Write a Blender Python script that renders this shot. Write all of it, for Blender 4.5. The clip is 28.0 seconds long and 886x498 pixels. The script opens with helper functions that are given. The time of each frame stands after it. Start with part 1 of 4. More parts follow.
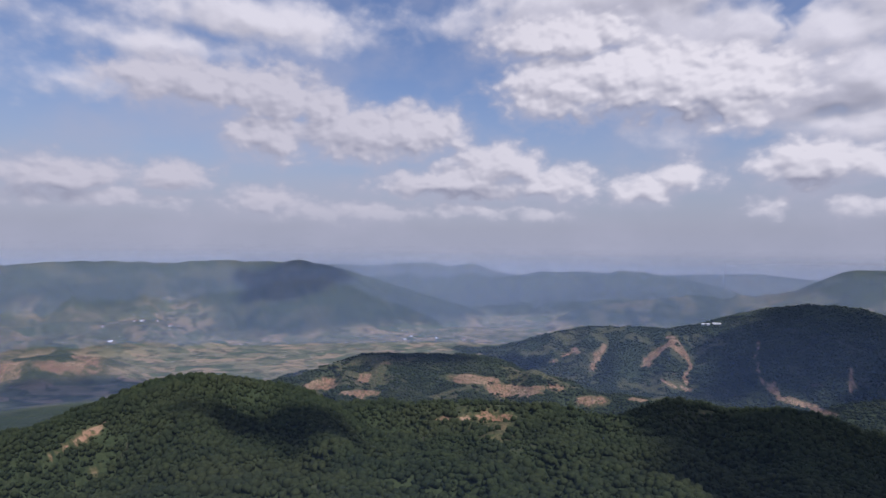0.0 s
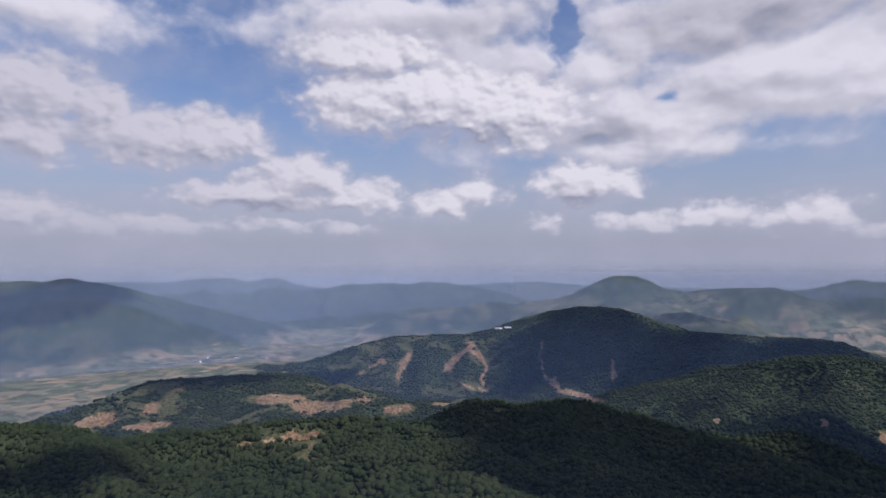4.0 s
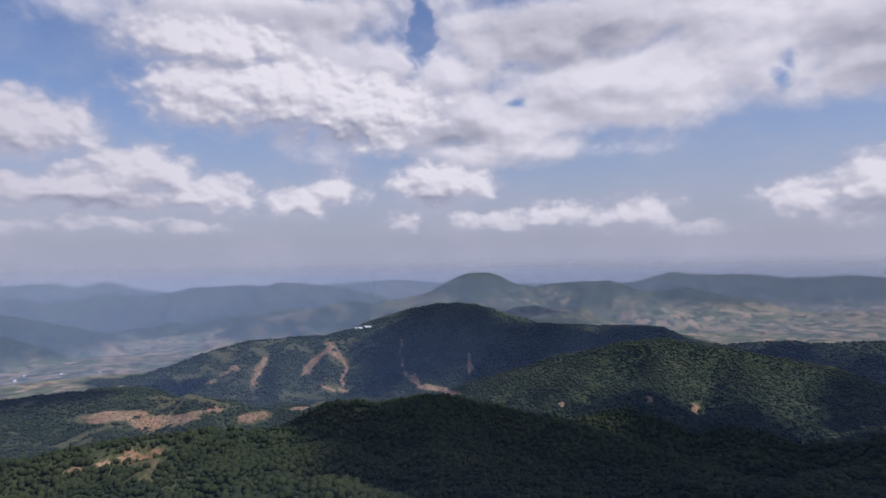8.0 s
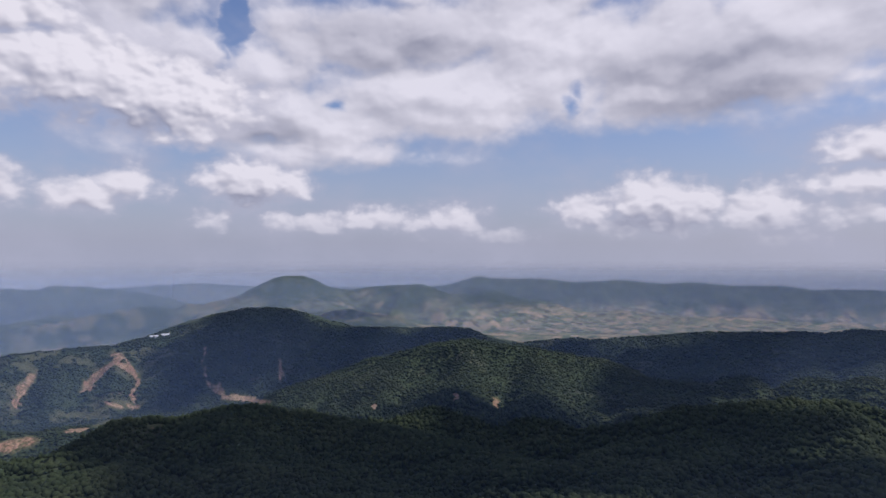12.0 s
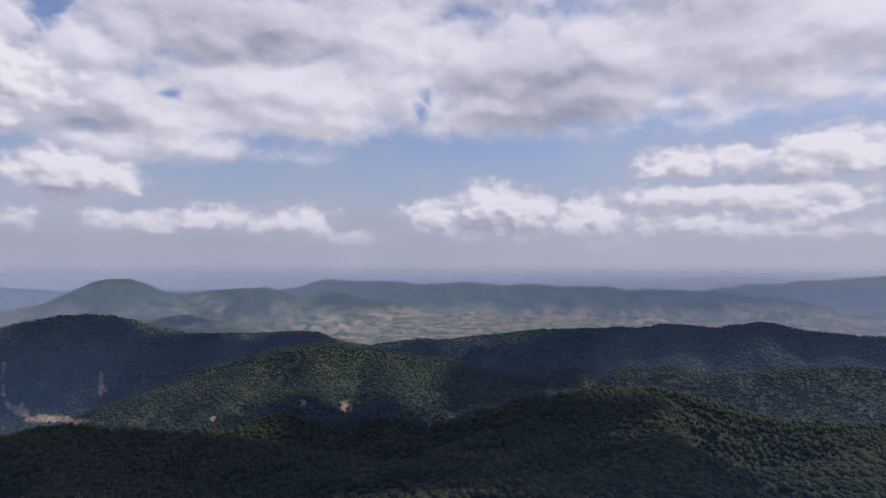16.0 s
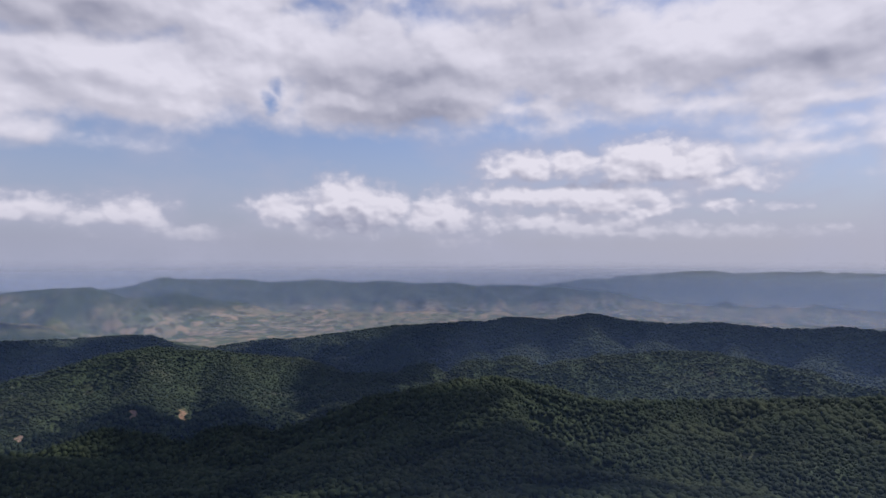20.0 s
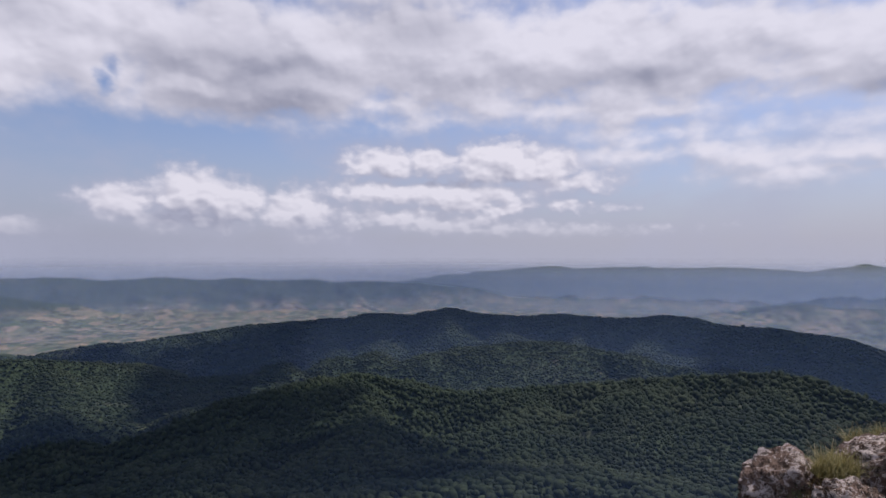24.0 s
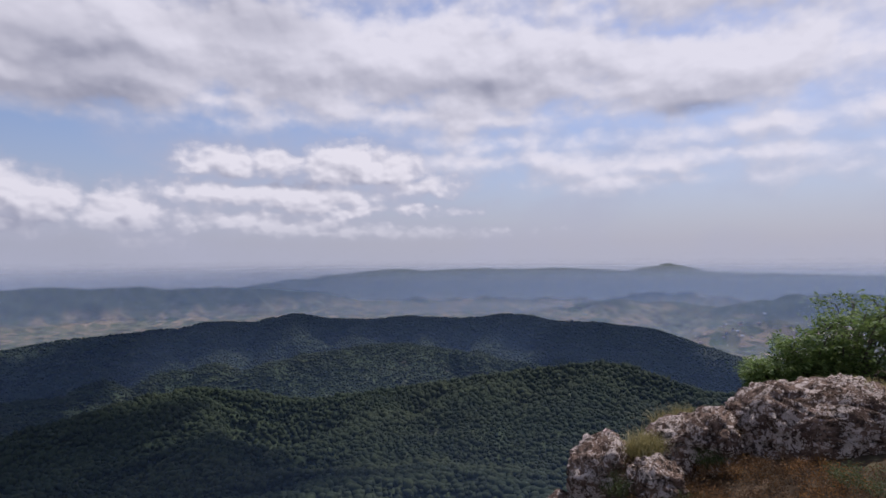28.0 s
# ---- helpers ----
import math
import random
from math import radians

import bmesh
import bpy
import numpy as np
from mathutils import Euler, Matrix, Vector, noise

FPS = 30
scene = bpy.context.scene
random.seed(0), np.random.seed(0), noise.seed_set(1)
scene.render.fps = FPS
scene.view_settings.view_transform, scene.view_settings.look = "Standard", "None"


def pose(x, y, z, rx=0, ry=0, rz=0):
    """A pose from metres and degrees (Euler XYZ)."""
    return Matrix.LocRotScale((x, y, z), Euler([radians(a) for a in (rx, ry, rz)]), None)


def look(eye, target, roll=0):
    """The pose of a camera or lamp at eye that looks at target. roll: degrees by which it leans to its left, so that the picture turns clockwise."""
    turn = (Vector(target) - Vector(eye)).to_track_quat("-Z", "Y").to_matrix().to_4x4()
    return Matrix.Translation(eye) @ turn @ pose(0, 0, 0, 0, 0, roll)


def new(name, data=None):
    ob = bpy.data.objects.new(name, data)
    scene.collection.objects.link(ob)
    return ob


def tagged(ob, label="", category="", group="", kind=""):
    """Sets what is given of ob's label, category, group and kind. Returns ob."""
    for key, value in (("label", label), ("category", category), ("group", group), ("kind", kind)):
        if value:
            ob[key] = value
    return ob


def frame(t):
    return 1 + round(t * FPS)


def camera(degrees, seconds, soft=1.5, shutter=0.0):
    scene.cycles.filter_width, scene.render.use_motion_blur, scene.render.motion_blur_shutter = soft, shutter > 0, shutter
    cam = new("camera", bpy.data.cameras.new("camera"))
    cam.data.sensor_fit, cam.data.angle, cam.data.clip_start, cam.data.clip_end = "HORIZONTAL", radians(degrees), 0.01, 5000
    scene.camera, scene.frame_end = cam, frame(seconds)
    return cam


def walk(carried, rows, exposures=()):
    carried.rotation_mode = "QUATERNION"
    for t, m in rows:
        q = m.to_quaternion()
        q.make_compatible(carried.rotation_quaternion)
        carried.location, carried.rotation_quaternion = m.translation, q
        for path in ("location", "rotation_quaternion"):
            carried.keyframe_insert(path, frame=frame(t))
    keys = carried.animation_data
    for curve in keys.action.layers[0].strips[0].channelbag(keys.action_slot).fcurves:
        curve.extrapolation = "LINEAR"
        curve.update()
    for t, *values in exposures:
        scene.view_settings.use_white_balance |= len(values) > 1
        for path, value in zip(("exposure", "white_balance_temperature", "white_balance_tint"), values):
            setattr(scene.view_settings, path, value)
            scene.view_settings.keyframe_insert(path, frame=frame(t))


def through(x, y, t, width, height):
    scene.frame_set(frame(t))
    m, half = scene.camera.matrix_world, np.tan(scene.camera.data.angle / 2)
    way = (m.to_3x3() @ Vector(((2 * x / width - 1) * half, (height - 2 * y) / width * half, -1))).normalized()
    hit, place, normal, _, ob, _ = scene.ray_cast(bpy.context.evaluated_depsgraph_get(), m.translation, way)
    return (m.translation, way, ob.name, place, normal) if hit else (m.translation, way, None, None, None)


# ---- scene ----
# The eye stands on a cliff-top ledge, 300 m over the valley floor, and turns to the right.
# Bearings are degrees clockwise from +y, distances are metres from the foot of the eye (0, 0).
EYE = 300.0
SUN_BEARING, SUN_HEIGHT = 150.0, 56.0

cam = camera(74.84, 28.0, soft=1.5)
ROWS = [
    (0.0, 0.0, -0.26, -0.8), (0.5, -2.11, 0.11, -0.69), (1.0, -4.43, 0.37, -0.64), (1.5, -6.69, 0.6, -0.51),
    (2.0, -9.1, 0.78, -0.39), (2.5, -11.77, 0.93, -0.23), (3.0, -14.21, 1.03, -0.14), (3.5, -16.8, 1.1, -0.06),
    (4.0, -19.03, 1.14, 0.0), (4.5, -20.92, 1.11, 0.1), (6.5, -26.78, 0.85, 0.55), (7.0, -28.35, 0.84, 0.67),
    (7.5, -30.33, 0.89, 0.77), (8.0, -32.87, 0.93, 0.82), (8.5, -35.36, 1.02, 0.74), (9.0, -37.81, 1.14, 0.62),
    (9.5, -40.35, 1.31, 0.5), (10.0, -42.65, 1.44, 0.46), (10.5, -44.78, 1.47, 0.44), (11.0, -46.95, 1.37, 0.36),
    (11.5, -48.96, 1.23, 0.18), (12.0, -50.96, 1.16, -0.02), (12.5, -53.1, 1.18, -0.22), (14.5, -60.4, 1.38, -0.22),
    (15.0, -62.24, 1.4, -0.16), (15.5, -63.99, 1.41, -0.18), (16.0, -65.72, 1.43, -0.22), (16.5, -67.46, 1.46, -0.24),
    (17.0, -69.16, 1.48, -0.28), (17.5, -70.9, 1.5, -0.3), (18.0, -72.74, 1.5, -0.28), (18.5, -74.64, 1.44, -0.22),
    (19.0, -76.5, 1.36, -0.2), (19.5, -78.42, 1.26, -0.21), (20.0, -80.22, 1.18, -0.2), (20.5, -81.98, 1.12, -0.15),
    (21.0, -83.82, 1.06, -0.12), (21.5, -85.65, 1.01, -0.1), (23.5, -92.33, 0.84, -0.19), (24.0, -93.97, 0.85, -0.18),
    (24.5, -95.69, 0.86, -0.22), (25.0, -97.55, 0.88, -0.2), (25.5, -99.45, 0.89, -0.15), (26.0, -101.39, 0.91, -0.11),
    (26.5, -103.45, 0.95, -0.02), (27.0, -105.38, 1.03, 0.07), (27.5, -107.18, 1.1, 0.22), (28.0, -108.9, 1.13, 0.42),
]


def drift(t):
    """The slight sway of the eye: it rises a hand's width at the end and swings with the turn."""
    a = radians(t / 28 * 109)
    return 0.06 * math.sin(a), 0.06 * math.cos(a) - 0.06, EYE + 0.045 * max(0.0, t - 23.0) / 5.0


walk(cam, [(t, pose(*drift(t), 90 + pitch, roll, yaw)) for t, yaw, pitch, roll in ROWS], exposures=[(0.0, -.25, 6180, 18), (12.0, -.20, 6200, 18), (28.0, -.20, 6200, 18)])


def ground_xy(bearing, distance):
    a = radians(bearing)
    return distance * math.sin(a), distance * math.cos(a)


SUN_WAY = Vector((*ground_xy(SUN_BEARING, math.cos(radians(SUN_HEIGHT))), math.sin(radians(SUN_HEIGHT))))

# ---- nodes ----


class Nodes:
    """Short hand for building a node tree."""

    def __init__(self, tree):
        self.tree = tree

    def add(self, kind, ins=(), **props):
        n = self.tree.nodes.new(kind)
        for k, v in props.items():
            setattr(n, k, v)
        for k, v in dict(ins).items():
            self.put(n.inputs[k], v)
        return n

    def put(self, socket, v):
        if isinstance(v, bpy.types.NodeSocket):
            self.tree.links.new(v, socket)
        else:
            socket.default_value = v

    def math(self, op, a, b=0.0, c=0.0, clamp=False):
        return self.add("ShaderNodeMath", {0: a, 1: b, 2: c}, operation=op, use_clamp=clamp).outputs[0]

    def vec(self, op, a, b=(0, 0, 0), c=(0, 0, 0)):
        n = self.add("ShaderNodeVectorMath", {0: a, 1: b, 2: c}, operation=op)
        return n.outputs["Value"] if op in ("LENGTH", "DOT_PRODUCT", "DISTANCE") else n.outputs[0]

    def step(self, v, lo, hi, a=0.0, b=1.0):
        return self.add("ShaderNodeMapRange", {0: v, 1: lo, 2: hi, 3: a, 4: b}, interpolation_type="SMOOTHSTEP").outputs[0]

    def mix(self, f, a, b, blend="MIX"):
        n = self.add("ShaderNodeMix", data_type="RGBA", blend_type=blend)
        for s, v in ((n.inputs[0], f), (n.inputs[6], a), (n.inputs[7], b)):
            if not isinstance(v, bpy.types.NodeSocket) and s.type == "RGBA" and len(v) == 3:
                v = (*v, 1)
            self.put(s, v)
        return n.outputs[2]

    def noise(self, at, scale, detail=4.0, rough=0.55, out="Fac", distortion=0.0):
        return self.add("ShaderNodeTexNoise", {"Vector": at, "Scale": scale, "Detail": detail, "Roughness": rough, "Distortion": distortion}).outputs[out]


# ---- sky ----
world = bpy.data.worlds.new("sky")
scene.world = world
world.use_nodes = True
world.node_tree.nodes.clear()

# clouds: bearing, height above the horizon in degrees, half width, half height
HEAPS_LEFT = [
    (-33.4, 5.3, 4.6, 1.5), (-30.6, 3.8, 6.2, 0.8), (-25.3, 5.9, 2.9, 1.4), (-23.6, 14.1, 6.1, 2.0), (-17.1, 4.1, 3.1, 1.3), (-16.7, 13.8, 5.1, 2.5), (-16.6, 10.2, 3.6, 2.1), (-12.0, 12.8, 3.0, 1.7),
    (-9.1, 3.1, 8.2, 0.9), (-8.1, 10.6, 6.0, 2.5), (-3.2, 11.1, 5.0, 2.4), (1.4, 6.2, 7.2, 1.7), (2.5, 3.6, 3.6, 0.7), (5.2, 7.9, 4.4, 2.1), (9.7, 3.1, 1.7, 0.7), (11.0, 6.2, 4.0, 1.6),
    (11.1, 15.5, 5.3, 3.1),
]
HEAPS_MIDDLE = [
    (11.6, 19.4, 6.9, 2.2), (17.9, 15.6, 10.0, 3.2), (19.1, 5.6, 2.8, 1.3), (22.2, 6.7, 2.4, 1.1), (26.1, 14.4, 6.8, 3.3), (29.6, 3.9, 1.2, 0.5), (29.7, 3.9, 1.1, 0.6), (32.1, 7.3, 3.6, 2.1),
    (36.0, 7.5, 1.8, 1.2), (38.6, 3.5, 3.6, 1.0), (44.0, 3.9, 3.1, 1.0), (49.0, 3.4, 1.8, 0.8), (51.6, 3.8, 3.1, 1.4), (55.5, 2.4, 2.2, 0.5), (64.6, 4.7, 2.7, 1.4), (70.2, 5.6, 3.0, 2.3),
    (70.5, 3.3, 4.4, 1.0),
]
HEAPS_RIGHT = [
    (73.4, 5.0, 3.7, 1.9), (74.0, 4.7, 2.6, 1.7), (79.6, 4.3, 3.5, 2.0), (81.5, 1.9, 2.2, 0.5), (88.3, 8.9, 3.6, 1.4), (88.5, 9.2, 3.1, 1.2), (88.9, 6.3, 5.6, 1.2), (89.4, 4.0, 4.9, 1.0),
    (92.7, 9.1, 2.4, 1.3), (92.7, 9.4, 2.4, 1.1), (93.4, 3.4, 7.2, 0.8), (94.3, 6.4, 8.4, 1.3), (95.4, 5.9, 3.8, 1.8), (98.7, 2.8, 8.6, 0.4), (99.4, 9.1, 4.2, 2.1), (99.9, 4.9, 5.9, 0.5),
    (103.3, 8.9, 3.3, 1.6), (106.5, 7.2, 3.1, 0.7),
]
BANKS_LEFT = [
    (-32.7, 13.3, 2.0, 0.6), (-25.9, 17.2, 5.8, 1.1), (-17.3, 20.0, 10.1, 1.7), (12.1, 21.3, 10.6, 1.7), (16.2, 22.4, 12.7, 2.4), (26.4, 18.9, 9.0, 2.0), (33.9, 17.5, 4.6, 2.5), (34.0, 12.6, 5.8, 2.0),
    (35.6, 14.4, 5.8, 2.6), (36.3, 9.9, 4.3, 0.7), (37.1, 10.6, 8.2, 0.7), (37.7, 12.8, 6.7, 2.1), (43.2, 20.5, 9.6, 2.5), (45.5, 15.0, 10.6, 2.4), (47.9, 14.2, 11.7, 2.3), (50.0, 16.0, 13.2, 3.1),
    (50.0, 21.5, 15.8, 2.9), (54.1, 16.0, 7.1, 3.5), (55.6, 13.8, 6.1, 1.6), (61.2, 19.3, 9.5, 6.1), (68.4, 18.5, 7.1, 3.5),
]
BANKS_RIGHT = [
    (71.1, 15.3, 5.5, 2.6), (73.9, 17.8, 9.5, 5.2), (75.4, 18.5, 12.1, 5.1), (79.2, 16.0, 11.1, 2.7), (82.6, 19.0, 12.0, 3.8), (88.6, 14.7, 6.6, 1.0), (92.1, 19.7, 13.3, 4.9), (93.6, 18.2, 9.9, 3.9),
    (95.3, 13.5, 4.7, 0.5), (104.7, 14.2, 9.2, 1.2), (104.8, 18.9, 11.6, 4.6), (111.1, 18.5, 16.4, 5.1), (112.1, 9.6, 5.6, 0.5), (112.1, 9.6, 6.1, 0.6), (112.9, 11.6, 2.4, 0.5), (113.3, 13.5, 6.7, 0.8),
    (113.8, 11.6, 2.8, 0.4), (128.7, 7.4, 7.0, 0.4), (128.7, 8.8, 10.4, 0.7), (133.6, 16.8, 13.8, 3.8), (136.7, 9.2, 4.4, 0.5), (138.0, 11.4, 9.9, 0.7),
]
GREY_BASES = [
    (-34.5, 3.8, 3.4, 0.7), (1.9, 5.1, 6.1, 0.7), (16.5, 11.6, 9.7, 0.8), (17.3, 11.9, 8.4, 1.1), (18.5, 22.2, 5.1, 0.9), (32.2, 5.4, 3.2, 0.7), (34.0, 12.0, 3.6, 1.1), (42.3, 21.4, 6.7, 2.0),
    (44.2, 21.0, 6.2, 1.8), (45.8, 19.4, 4.2, 1.5), (46.8, 21.2, 6.3, 1.9), (70.1, 3.1, 4.9, 0.9), (74.9, 16.4, 8.3, 3.6), (76.6, 15.6, 4.6, 3.5), (77.9, 15.1, 5.8, 2.0), (89.9, 21.5, 6.5, 1.9),
    (94.3, 7.3, 2.7, 0.5), (114.4, 16.6, 3.9, 1.0), (132.6, 13.5, 3.3, 0.7),
]
BLUE_GAPS = [
    (31.0, 21.6, 1.0, 3.2), (30.2, 18.6, .5, 1.0), (40.6, 14.9, .6, .4), (63.2, 14.9, .7, 1.0), (64.2, 15.9, .6, .8),
]
CLOUDS_BEHIND = [(80, 30, 60, 7), (150, 27, 40, 8), (-60, 16, 20, 6), (-30, 38, 40, 6), (-120, 20, 40, 6)]


def cloud_field():
    """A node group: how deep inside heap clouds and cloud banks the place (bearing, height) lies, in degrees."""
    tree = bpy.data.node_groups.new("cloud_field", "ShaderNodeTree")
    tree.interface.new_socket("Place", in_out="INPUT", socket_type="NodeSocketVector")
    for name in ("Heap", "Bank", "Lumps", "Heap body", "Bank body"):
        tree.interface.new_socket(name, in_out="OUTPUT", socket_type="NodeSocketFloat")
    n = Nodes(tree)
    place = n.add("NodeGroupInput").outputs[0]
    warp = n.noise(n.vec("MULTIPLY", place, (.30, .45, 1)), 1.0, 3.0, .5, "Color")
    moved = n.vec("ADD", place, n.vec("MULTIPLY", n.vec("SUBTRACT", warp, (.5, .5, .5)), (3.2, 1.8, 0)))

    def gather(clouds, deepest, soft):
        best = None
        for b, e, w, h in clouds:
            d = n.vec("LENGTH", n.vec("MULTIPLY_ADD", moved, (1 / w, 1 / h, 0), (-b / w, -e / h, 0)))
            k = min(w, h * 1.25, deepest)
            d = n.math("MULTIPLY_ADD", d, -k, k)
            best = d if best is None else n.math("SMOOTH_MAX", best, d, soft)
        return n.math("MAXIMUM", best, -6.0)

    heaps = gather(HEAPS_LEFT + HEAPS_MIDDLE + HEAPS_RIGHT, 2.4, .35)
    banks = gather(BANKS_LEFT + BANKS_RIGHT + CLOUDS_BEHIND, 3.4, .8)
    gaps = gather(BLUE_GAPS, 2.0, .2)
    puffs = n.noise(n.vec("MULTIPLY", place, (.42, .58, 1)), 1.0, 5.0, .48)
    cells = n.vec("ADD", n.vec("MULTIPLY", place, (.62, .86, 1)), n.vec("MULTIPLY", warp, (1.1, 1.1, 0)))
    curd = n.add("ShaderNodeTexVoronoi", {"Vector": cells, "Scale": 1.0, "Detail": 3.0, "Roughness": .5}, feature="SMOOTH_F1").outputs["Distance"]
    lumps = n.math("ADD", n.math("MULTIPLY_ADD", puffs, 2.6, -1.3), n.math("MULTIPLY_ADD", curd, -1.3, .62))
    stream = n.noise(n.vec("MULTIPLY", place, (.16, .23, 1)), 1.0, 4.0, .45, distortion=.2)
    heap = n.math("ADD", n.math("ADD", heaps, .40), n.math("MULTIPLY", lumps, .85))
    bank = n.math("ADD", n.math("ADD", banks, .4), n.math("MULTIPLY_ADD", stream, 5.0, -2.5))
    bank = n.math("ADD", bank, n.math("MULTIPLY", lumps, .55))
    bank = n.math("SUBTRACT", bank, n.math("MULTIPLY", n.math("MAXIMUM", n.math("ADD", gaps, .5), 0.0), 2.4))
    out = n.add("NodeGroupOutput")
    n.put(out.inputs[0], heap)
    n.put(out.inputs[1], bank)
    soft = n.noise(n.vec("MULTIPLY", place, (.42, .58, 1)), 1.0, 2.0, .42)
    heads = n.add("ShaderNodeTexVoronoi", {"Vector": cells, "Scale": 1.0, "Detail": 1.0, "Roughness": .4}, feature="SMOOTH_F1").outputs["Distance"]
    heads = n.math("ADD", n.math("MULTIPLY_ADD", soft, 2.6, -1.3), n.math("MULTIPLY_ADD", heads, -1.5, .7))
    n.put(out.inputs[2], heads)
    n.put(out.inputs[3], n.math("ADD", heaps, n.math("MULTIPLY", heads, .6)))
    broad = n.noise(n.vec("MULTIPLY", place, (.16, .23, 1)), 1.0, 2.0, .45, distortion=.2)
    n.put(out.inputs[4], n.math("ADD", n.math("ADD", banks, n.math("MULTIPLY", broad, 5.0)), n.math("MULTIPLY", heads, .35)))
    return tree


def build_sky():
    n = Nodes(world.node_tree)
    way = n.add("ShaderNodeTexCoord").outputs["Generated"]
    xyz = n.add("ShaderNodeSeparateXYZ", {0: way})
    bearing = n.math("MULTIPLY", n.math("ARCTAN2", xyz.outputs[0], xyz.outputs[1]), 57.2958)
    height = n.math("MULTIPLY", n.math("ARCSINE", xyz.outputs[2]), 57.2958)
    place = n.add("ShaderNodeCombineXYZ", {0: bearing, 1: height, 2: 0.0}).outputs[0]
    field = cloud_field()
    here = n.add("ShaderNodeGroup", {0: place}, node_tree=field).outputs
    above = n.add("ShaderNodeGroup", {0: n.vec("ADD", place, (.5, 1.1, 0))}, node_tree=field).outputs
    beside = n.add("ShaderNodeGroup", {0: n.vec("ADD", place, (.22, .34, 0))}, node_tree=field).outputs
    over = n.vec("NORMALIZE", n.add("ShaderNodeCombineXYZ", {0: xyz.outputs[0], 1: xyz.outputs[1], 2: n.math("MAXIMUM", xyz.outputs[2], .03)}).outputs[0])
    sky = n.add("ShaderNodeTexSky", {"Vector": over}, sky_type="NISHITA", sun_disc=False, sun_elevation=radians(SUN_HEIGHT), sun_rotation=radians(SUN_BEARING), air_density=1.2, dust_density=1.2, ozone_density=2.5)
    blue = n.mix(1.0, sky.outputs[0], (.106, .107, .122), "MULTIPLY")
    haze = n.step(height, -3.0, 17.0, .95, 0.0)
    far_air = n.mix(n.step(bearing, 30, 110), (.40, .432, .545), (.46, .48, .575))
    open_sky = n.mix(haze, blue, far_air)
    thin = n.noise(n.vec("MULTIPLY", place, (.10, .15, 1)), 1.0, 4.0, .5)
    open_sky = n.mix(n.step(thin, .40, .72, 0.0, .5), open_sky, (.48, .50, .60))
    fade = n.step(height, .6, 5.0, .05, 1.0)
    grey = None
    for b, e, w, h in GREY_BASES:
        d = n.vec("LENGTH", n.vec("MULTIPLY_ADD", place, (1 / w, 1 / h, 0), (-b / w, -e / h, 0)))
        grey = d if grey is None else n.math("SMOOTH_MIN", grey, d, .3)
    grey = n.math("ADD", grey, n.math("MULTIPLY_ADD", thin, -1.8, .9))
    grey = n.step(grey, .3, 1.6, 1.0, 0.0)
    relief = n.math("SUBTRACT", here[2], beside[2])

    # banks: broad soft light and shade
    bank_cover = n.math("MULTIPLY", n.step(here[1], -1.5, 1.3), fade)
    turn = n.math("SUBTRACT", here[4], above[4])
    bank_lit = n.math("ADD", n.step(turn, -1.6, 1.3, .48, .95), n.math("MULTIPLY", relief, .08))
    bank_lit = n.math("ADD", bank_lit, n.math("MULTIPLY_ADD", thin, 1.0, -.48))
    bank_lit = n.math("SUBTRACT", bank_lit, n.math("MULTIPLY", grey, .45), clamp=True)
    bank = n.mix(bank_lit, (.34, .35, .42), (.86, .85, .89))
    colour = n.mix(n.math("MULTIPLY", bank_cover, .96), open_sky, bank)

    # heaps: a vapour skirt, bright lumpy tops and grey bases
    skirt = n.math("MULTIPLY", n.step(here[0], -1.5, .3, 0.0, .6), fade)
    colour = n.mix(skirt, colour, (.50, .515, .61))
    heap_turn = n.math("SUBTRACT", here[3], above[3])
    heap_cover = n.math("MULTIPLY", n.step(n.math("MULTIPLY_ADD", n.math("MINIMUM", heap_turn, 0.0), .35, here[0]), -.75, .8), fade)
    heap_lit = n.math("ADD", n.step(heap_turn, -1.5, 1.1, .34, 1.0), n.math("MULTIPLY", relief, .42))
    heap_lit = n.math("SUBTRACT", heap_lit, n.math("MULTIPLY", grey, .55), clamp=True)
    heap = n.mix(heap_lit, (.33, .345, .43), n.mix(n.step(bearing, -15, 22), (.70, .69, .745), (.93, .91, .93)))
    heap = n.mix(n.math("MULTIPLY", haze, .28), heap, (.50, .52, .61))
    colour = n.mix(n.math("MULTIPLY", heap_cover, .95), colour, heap)
    bg = n.add("ShaderNodeBackground", {0: colour, 1: 1.0})
    n.put(n.add("ShaderNodeOutputWorld").inputs[0], bg.outputs[0])


build_sky()

sun = new("sun", bpy.data.lights.new("sun", "SUN"))
sun.data.energy, sun.data.angle, sun.data.color = 4.2, radians(0.8), (1.0, .95, .88)
sun.matrix_world = look(SUN_WAY * 100 + Vector((0, 0, EYE)), (0, 0, EYE))

# ---- materials ----


def material(name):
    m = bpy.data.materials.new(name)
    m.use_nodes = True
    m.node_tree.nodes.clear()
    return m, Nodes(m.node_tree)


def finish(n, colour, rough, height=None, strength=.5, reach=.1, spec=.3, extra=()):
    b = n.add("ShaderNodeBsdfPrincipled", {"Base Color": colour, "Roughness": rough, "Specular IOR Level": spec, **dict(extra)})
    if height is not None:
        n.put(b.inputs["Normal"], n.add("ShaderNodeBump", {"Height": height, "Strength": strength, "Distance": reach}).outputs[0])
    n.put(n.add("ShaderNodeOutputMaterial").inputs[0], b.outputs[0])


